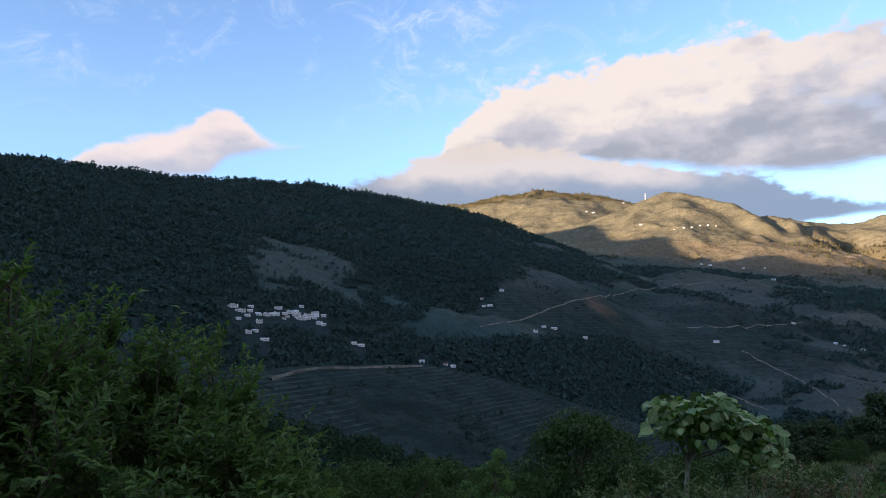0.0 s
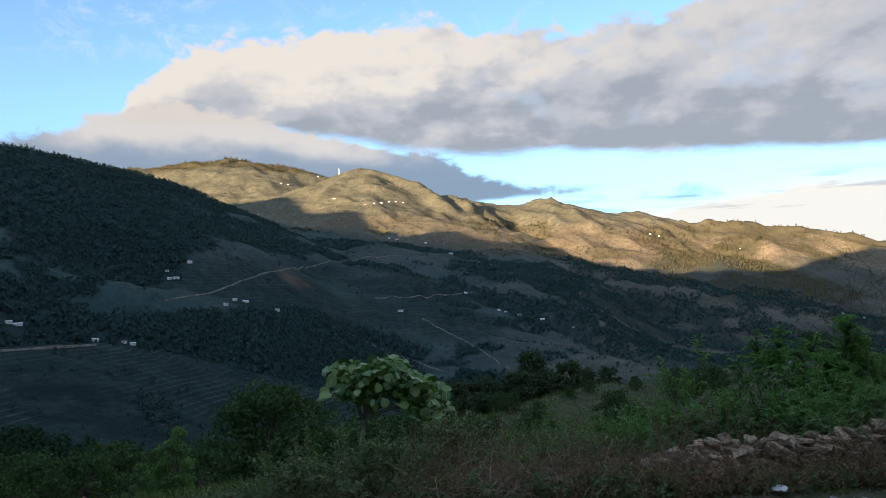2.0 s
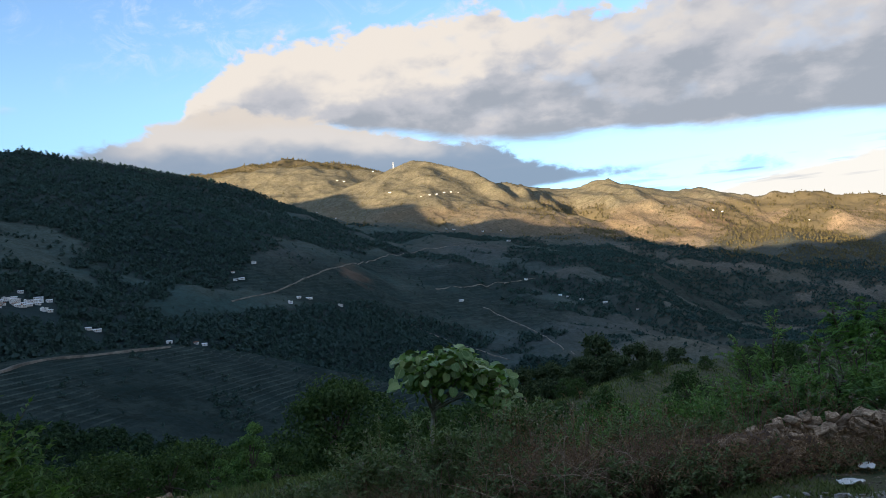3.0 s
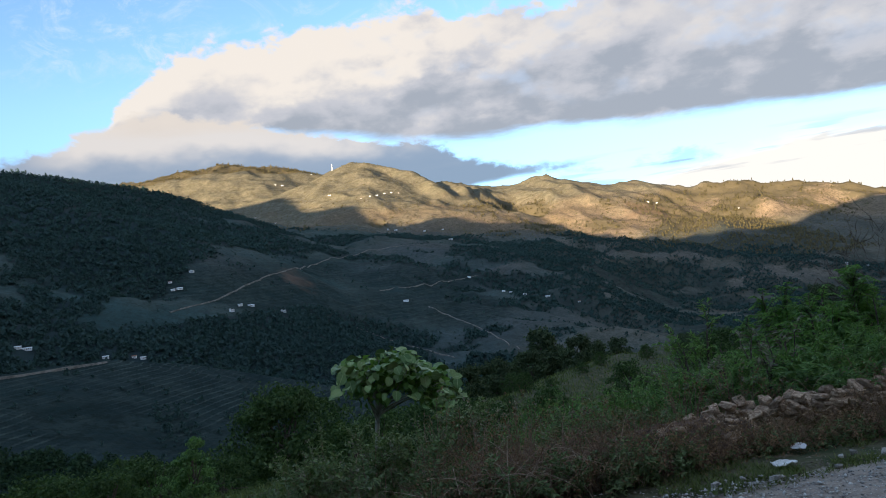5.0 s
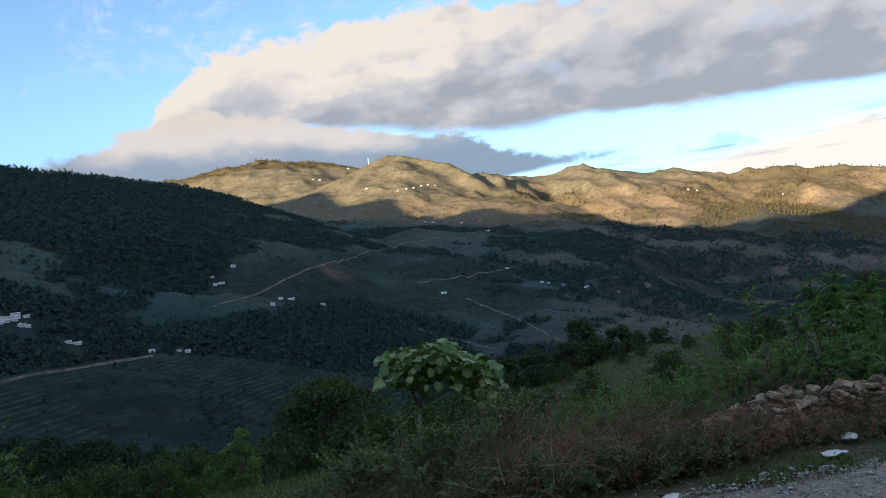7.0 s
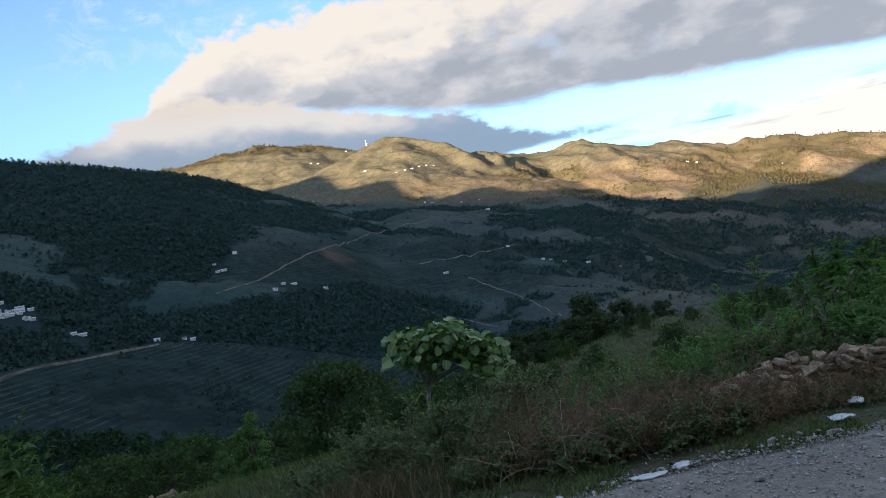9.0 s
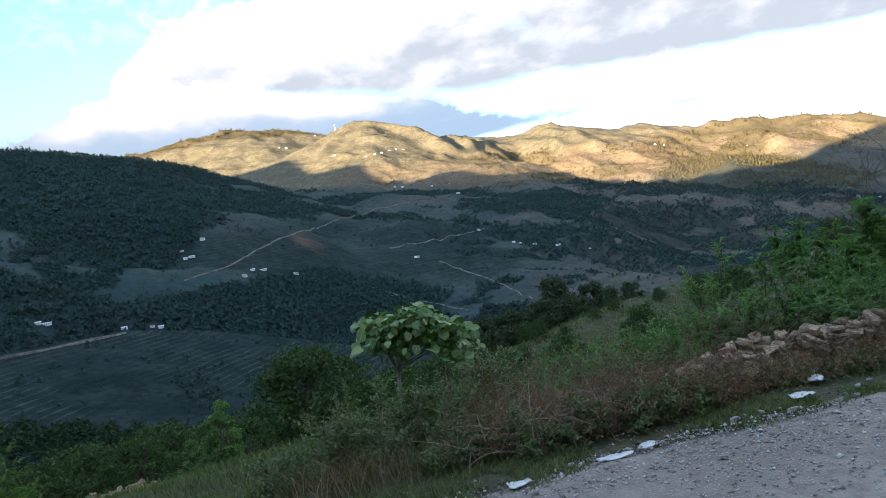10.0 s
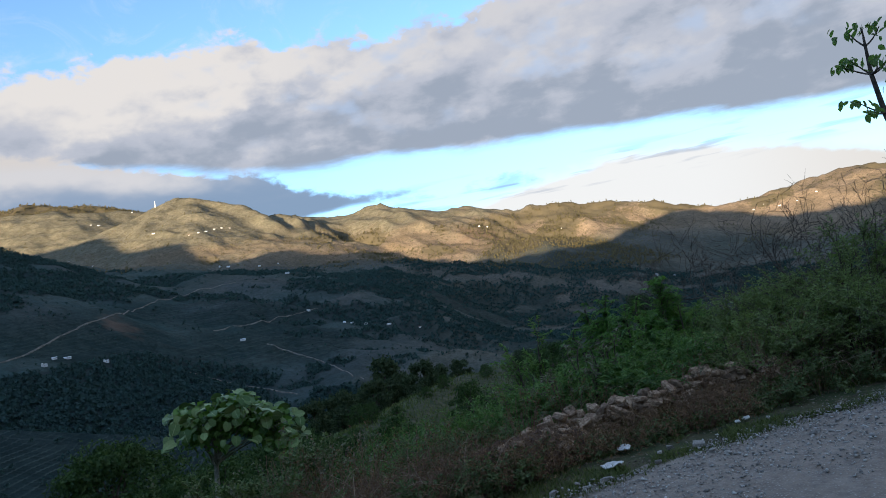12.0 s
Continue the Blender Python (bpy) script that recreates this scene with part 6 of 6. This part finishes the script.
def build_grass():
    blades("verge_grass", "short green grass along the road edge", *along_edge(120000, -0.15, 1.1, -3, 15, 221, 0.42), 0.012, 0.065, 1.2, GRASS, 222, 0.005, True)
    blades("bank_grass", "green grass and weeds covering the bank", *along_edge(26000, 0.65, 6.0, -6, 15, 223, 0.35), 0.10, 0.34, 0.6, GRASS, 224)
    blades("dry_grass", "dry brown grass stems around the wall", *along_edge(12000, 0.6, 2.4, 0.8, 9.5, 225, 0.45), 0.08, 0.38, 1.1, STRAW, 226, 0.003)
    g = np.random.default_rng(227)
    a, r = np.radians(g.uniform(20, 60, 34000)), g.uniform(10, 42, 34000) ** 1.0
    blades("slope_grass", "rough green and straw grass down the slope", r * np.sin(a), r * np.cos(a), 0.15, 0.5, 0.8, LEAF_BANK, 230, 0.012, True)
    a, r = np.radians(g.uniform(-17, 12, 20000)), g.uniform(8.5, 19, 20000)
    blades("terrace_grass", "soft green grass on the terrace below the road", r * np.sin(a), r * np.cos(a), 0.06, 0.24, 0.8, GRASS, 228, 0.008)
    a, r = np.radians(g.uniform(22, 46, 18000)), g.uniform(40, 105, 18000)
    blades("meadow_grass", "pale green grass on the spur beyond the bank", r * np.sin(a), r * np.cos(a), 0.15, 0.45, 0.8, GRASS, 229, 0.03)


build_grass()

WALL_LINE = [(4.15, 5.02), (4.35, 4.96), (4.6, 4.88), (5.1, 4.70), (5.8, 4.5), (6.5, 4.28), (7.2, 3.98)]


def build_wall(name, label, line, heights, seed, size=0.15, caps=0):
    """A dry-laid rubble wall: courses of rough stones, two deep, the top uneven."""
    g = np.random.default_rng(seed)
    wall = tagged(new(name), label, "wall")
    p = np.array(line)
    wall.location = (*p[0], float(land(*p[0])))
    s = np.concatenate([[0], np.cumsum(np.hypot(*np.diff(p, axis=0).T))])
    meshes = [lump(400 + q, 0.11, "stone", STONE) for q in range(9)]
    for depth in (0.0, 0.10, 0.20):
        u = 0.0
        while u < s[-1]:
            wide = size * g.uniform(0.7, 1.5)
            x, y = np.interp(u + wide / 2, s, p[:, 0]), np.interp(u + wide / 2, s, p[:, 1])
            j = min(int(np.searchsorted(s, u + wide / 2)) - 1, len(p) - 2)
            way = unit(p[j + 1] - p[j])
            ang = math.atan2(way[1], way[0])
            top = float(np.interp(u, s, heights)) * g.uniform(0.65, 1.2)
            ground = float(land(x, y))
            z = ground - 0.04 + (0.45 * top if depth else 0.0)
            while z < ground + top - 0.03:
                t = float(size * g.uniform(0.45, 0.95))
                st = new("stone", meshes[int(g.integers(9))])
                st.parent = wall
                st.matrix_basis = Matrix.LocRotScale((x - way[1] * depth + g.normal(0, 0.02) - wall.location.x, y + way[0] * depth + g.normal(0, 0.02) - wall.location.y, z + t / 2 - wall.location.z),
                                                     Euler((g.normal(0, 0.28), g.normal(0, 0.22), ang + g.normal(0, 0.45))), (wide * 1.12, 0.125 * g.uniform(0.8, 1.25), t * 1.18))
                z += t
            u += wide
    for q in range(caps):
        u = s[-1] * (q + g.uniform(0.2, 0.8)) / caps
        x, y = np.interp(u, s, p[:, 0]), np.interp(u, s, p[:, 1])
        k = size * g.uniform(1.1, 1.6)
        st = new("stone", meshes[int(g.integers(9))])
        st.parent = wall
        st.matrix_basis = Matrix.LocRotScale((x - wall.location.x, y + 0.06 - wall.location.y, float(land(x, y)) + float(np.interp(u, s, heights)) + 0.25 * k - wall.location.z), Euler((g.normal(0, 0.3), g.normal(0, 0.3), g.uniform(0, 6.28))), (k * 1.15, k, k * 0.75))
    return wall


build_wall("rubble_wall", "low crumbling dry stone rubble wall beside the road", WALL_LINE, (0.12, 0.26, 0.30, 0.34, 0.36, 0.38, 0.28), 231, 0.075, 12)
build_wall("terrace_wall", "low tumbled line of pale stones on the terrace", [spot(-13.2, 13.0), spot(-11, 13.6), spot(-9.6, 14.4)], (0.12, 0.25, 0.12), 232, 0.15)
build_wall("terrace_wall", "low tumbled line of pale stones on the terrace", [spot(-6.0, 16.5), spot(-3.5, 17.0), spot(-1.6, 17.2)], (0.12, 0.2, 0.12), 233, 0.15)


def rubble_heap():
    """The fallen end of the wall: a long mound of brown earth with broken stones tumbled over it."""
    g = np.random.default_rng(236)
    heap = tagged(new("rubble_heap"), "brown mound of earth and tumbled stones where the wall has fallen", "rubble")
    line = np.array([spot(27.5, 5.75), spot(31, 5.85), spot(35, 6.05), spot(39, 6.3), spot(43, 6.55), spot(46, 6.75)])
    x0, y0 = line[0]
    z0 = float(land(x0, y0))
    heap.location = (x0, y0, z0)
    tall = (0.10, 0.20, 0.28, 0.34, 0.30, 0.15)
    n_u, n_w = 90, 13
    u = np.linspace(0, 1, n_u)
    k = np.linspace(0, 1, len(line))
    cx, cy, h = np.interp(u, k, line[:, 0]), np.interp(u, k, line[:, 1]), np.interp(u, k, tall)
    w = np.linspace(-1, 1, n_w)
    out = unit(np.stack([cx, cy], 1))
    X, Y = cx[:, None] + 0.36 * w * out[:, :1], cy[:, None] + 0.36 * w * out[:, 1:]
    lumpy = 0.07 * fbm(X * 7, Y * 7, 4, 237) + 0.03 * fbm(X * 22, Y * 22, 3, 238)
    Z = land(X, Y) - 0.05 + (h[:, None] + 0.05 + lumpy) * np.clip(1 - w * w, 0, 1) ** 0.7 * smooth(0, 0.06, u)[:, None] * smooth(1, 0.94, u)[:, None]
    v = np.stack([X - x0, Y - y0, Z - z0], -1).reshape(-1, 3)
    i, j = np.meshgrid(np.arange(n_u - 1), np.arange(n_w - 1), indexing="ij")
    f = np.stack([i * n_w + j, (i + 1) * n_w + j, (i + 1) * n_w + j + 1, i * n_w + j + 1], -1).reshape(-1, 4)
    child("earth_mound", v, f, RED_SOIL, heap, "crumbly reddish brown earth")
    meshes = [lump(420 + q, 0.13, "stone", STONE) for q in range(7)]
    for q in range(46):
        a, b = int(g.integers(4, n_u - 4)), int(np.clip(g.normal(5, 2.5), 1, n_w - 2))
        st = new("stone", meshes[q % 7])
        st.parent = heap
        size = float(g.uniform(0.03, 0.075) * (1.5 if g.uniform() < 0.12 else 1))
        st.matrix_basis = Matrix.LocRotScale(v.reshape(n_u, n_w, 3)[a, b] + np.array([0, 0, -0.12 * size]), Euler((g.normal(0, 0.5), g.normal(0, 0.5), g.uniform(0, 6.28))), (size * 1.4, size, size * 0.8))


rubble_heap()


def litter(bearing, dist, wide, deep, turn, seed, label):
    """A crumpled sheet lying on the ground."""
    g = np.random.default_rng(seed)
    nx, ny = 10, 7
    top = np.zeros((nx, ny, 3))
    for i in range(nx):
        for j in range(ny):
            u, v = i / (nx - 1) - 0.5, j / (ny - 1) - 0.5
            edge = 1 - 0.30 * (abs(2 * u) ** 3 * abs(2 * v) ** 3) + 0.13 * float(value_noise(np.array([u * 3 + seed]), np.array([v * 3 + 0.5]), seed)[0])
            fold = abs(float(value_noise(np.array([u * 6 + seed]), np.array([v * 5]), seed + 1)[0]))
            top[i, j] = (u * wide * edge, v * deep * edge, 0.008 + 0.16 * deep * fold * fold + 0.10 * deep * (u + 0.5) * (0.5 - v))
    verts = np.concatenate([top.reshape(-1, 3), (top * np.array([0.97, 0.97, 1]) - np.array([0, 0, 0.006])).reshape(-1, 3)])
    m = nx * ny
    f = []
    for i in range(nx - 1):
        for j in range(ny - 1):
            a, b, c, d = i * ny + j, (i + 1) * ny + j, (i + 1) * ny + j + 1, i * ny + j + 1
            f += [(a, b, c, d), (m + d, m + c, m + b, m + a)]
    ring = [(i, 0) for i in range(nx)] + [(nx - 1, j) for j in range(1, ny)] + [(i, ny - 1) for i in range(nx - 2, -1, -1)] + [(0, j) for j in range(ny - 2, 0, -1)]
    ids = [i * ny + j for i, j in ring]
    f += [(q, r2, m + r2, m + q)[::-1] for q, r2 in zip(ids, ids[1:] + ids[:1])]
    ob = array_mesh("litter", verts, np.array(f), PAPER)
    x, y = spot(bearing, dist)
    ob.matrix_basis = pose(x, y, max(float(land(x, y)), 0.0) + 0.008, 0, 0, turn)
    tagged(ob, label, "litter", group="roadside litter")


litter(47.1, 5.95, 0.19, 0.15, -20, 241, "crumpled white paper sheet on the road verge")
litter(48.2, 6.40, 0.13, 0.12, 30, 242, "small crumpled white plastic bag on the verge")
litter(33.0, 4.88, 0.25, 0.10, -15, 243, "torn white paper strip at the gravel edge")
litter(35.6, 5.05, 0.13, 0.10, 20, 244, "small torn white paper scrap at the gravel edge")
litter(57.2, 6.95, 0.09, 0.07, 10, 245, "tiny white paper scrap on the grass verge")
litter(56.6, 6.85, 0.06, 0.05, 50, 246, "tiny white paper scrap on the grass verge")
litter(25.2, 4.62, 0.16, 0.11, -10, 247, "torn white paper scrap at the gravel edge")


DULL_TIN = speckled("dull_rusted_tin", (0.10, 0.13, 0.14), (0.30, 0.36, 0.37), 3.0, 0.6, 0.3, False, (0.10, 0.075, 0.05))


def tin_sheet():
    """A corrugated roofing sheet lying on the terrace, propped on two stones."""
    x, y = spot(0.4, 23.4)
    z = float(land(x, y))
    sheet = tagged(new("tin_sheet"), "pale weathered corrugated tin sheet on the terrace", "roofing sheet")
    sheet.location = (x, y, z)
    bm = bmesh.new()
    nx = 60
    for t in (0.0, 0.012):
        rows = [[bm.verts.new((-0.8 + 1.6 * i / nx, yy, 0.16 + 0.22 * (yy + 0.45) + t + 0.02 * math.sin(i * math.pi / 2))) for i in range(nx + 1)] for yy in (-0.45, 0.45)]
        for i in range(nx):
            bm.faces.new((rows[0][i], rows[0][i + 1], rows[1][i + 1], rows[1][i]))
    part("corrugated_panel", bm, DULL_TIN, sheet)
    for px, py, h in ((-0.6, 0.3, 0.33), (0.6, 0.3, 0.33), (-0.6, -0.35, 0.18), (0.6, -0.35, 0.18)):
        bm = bmesh.new()
        box(bm, px - 0.09, py - 0.08, -0.2, px + 0.09, py + 0.08, h)
        bmesh.ops.bevel(bm, geom=list(bm.edges), offset=0.03, segments=1, affect="EDGES")
        part("prop", bm, STONE, sheet)


tin_sheet()
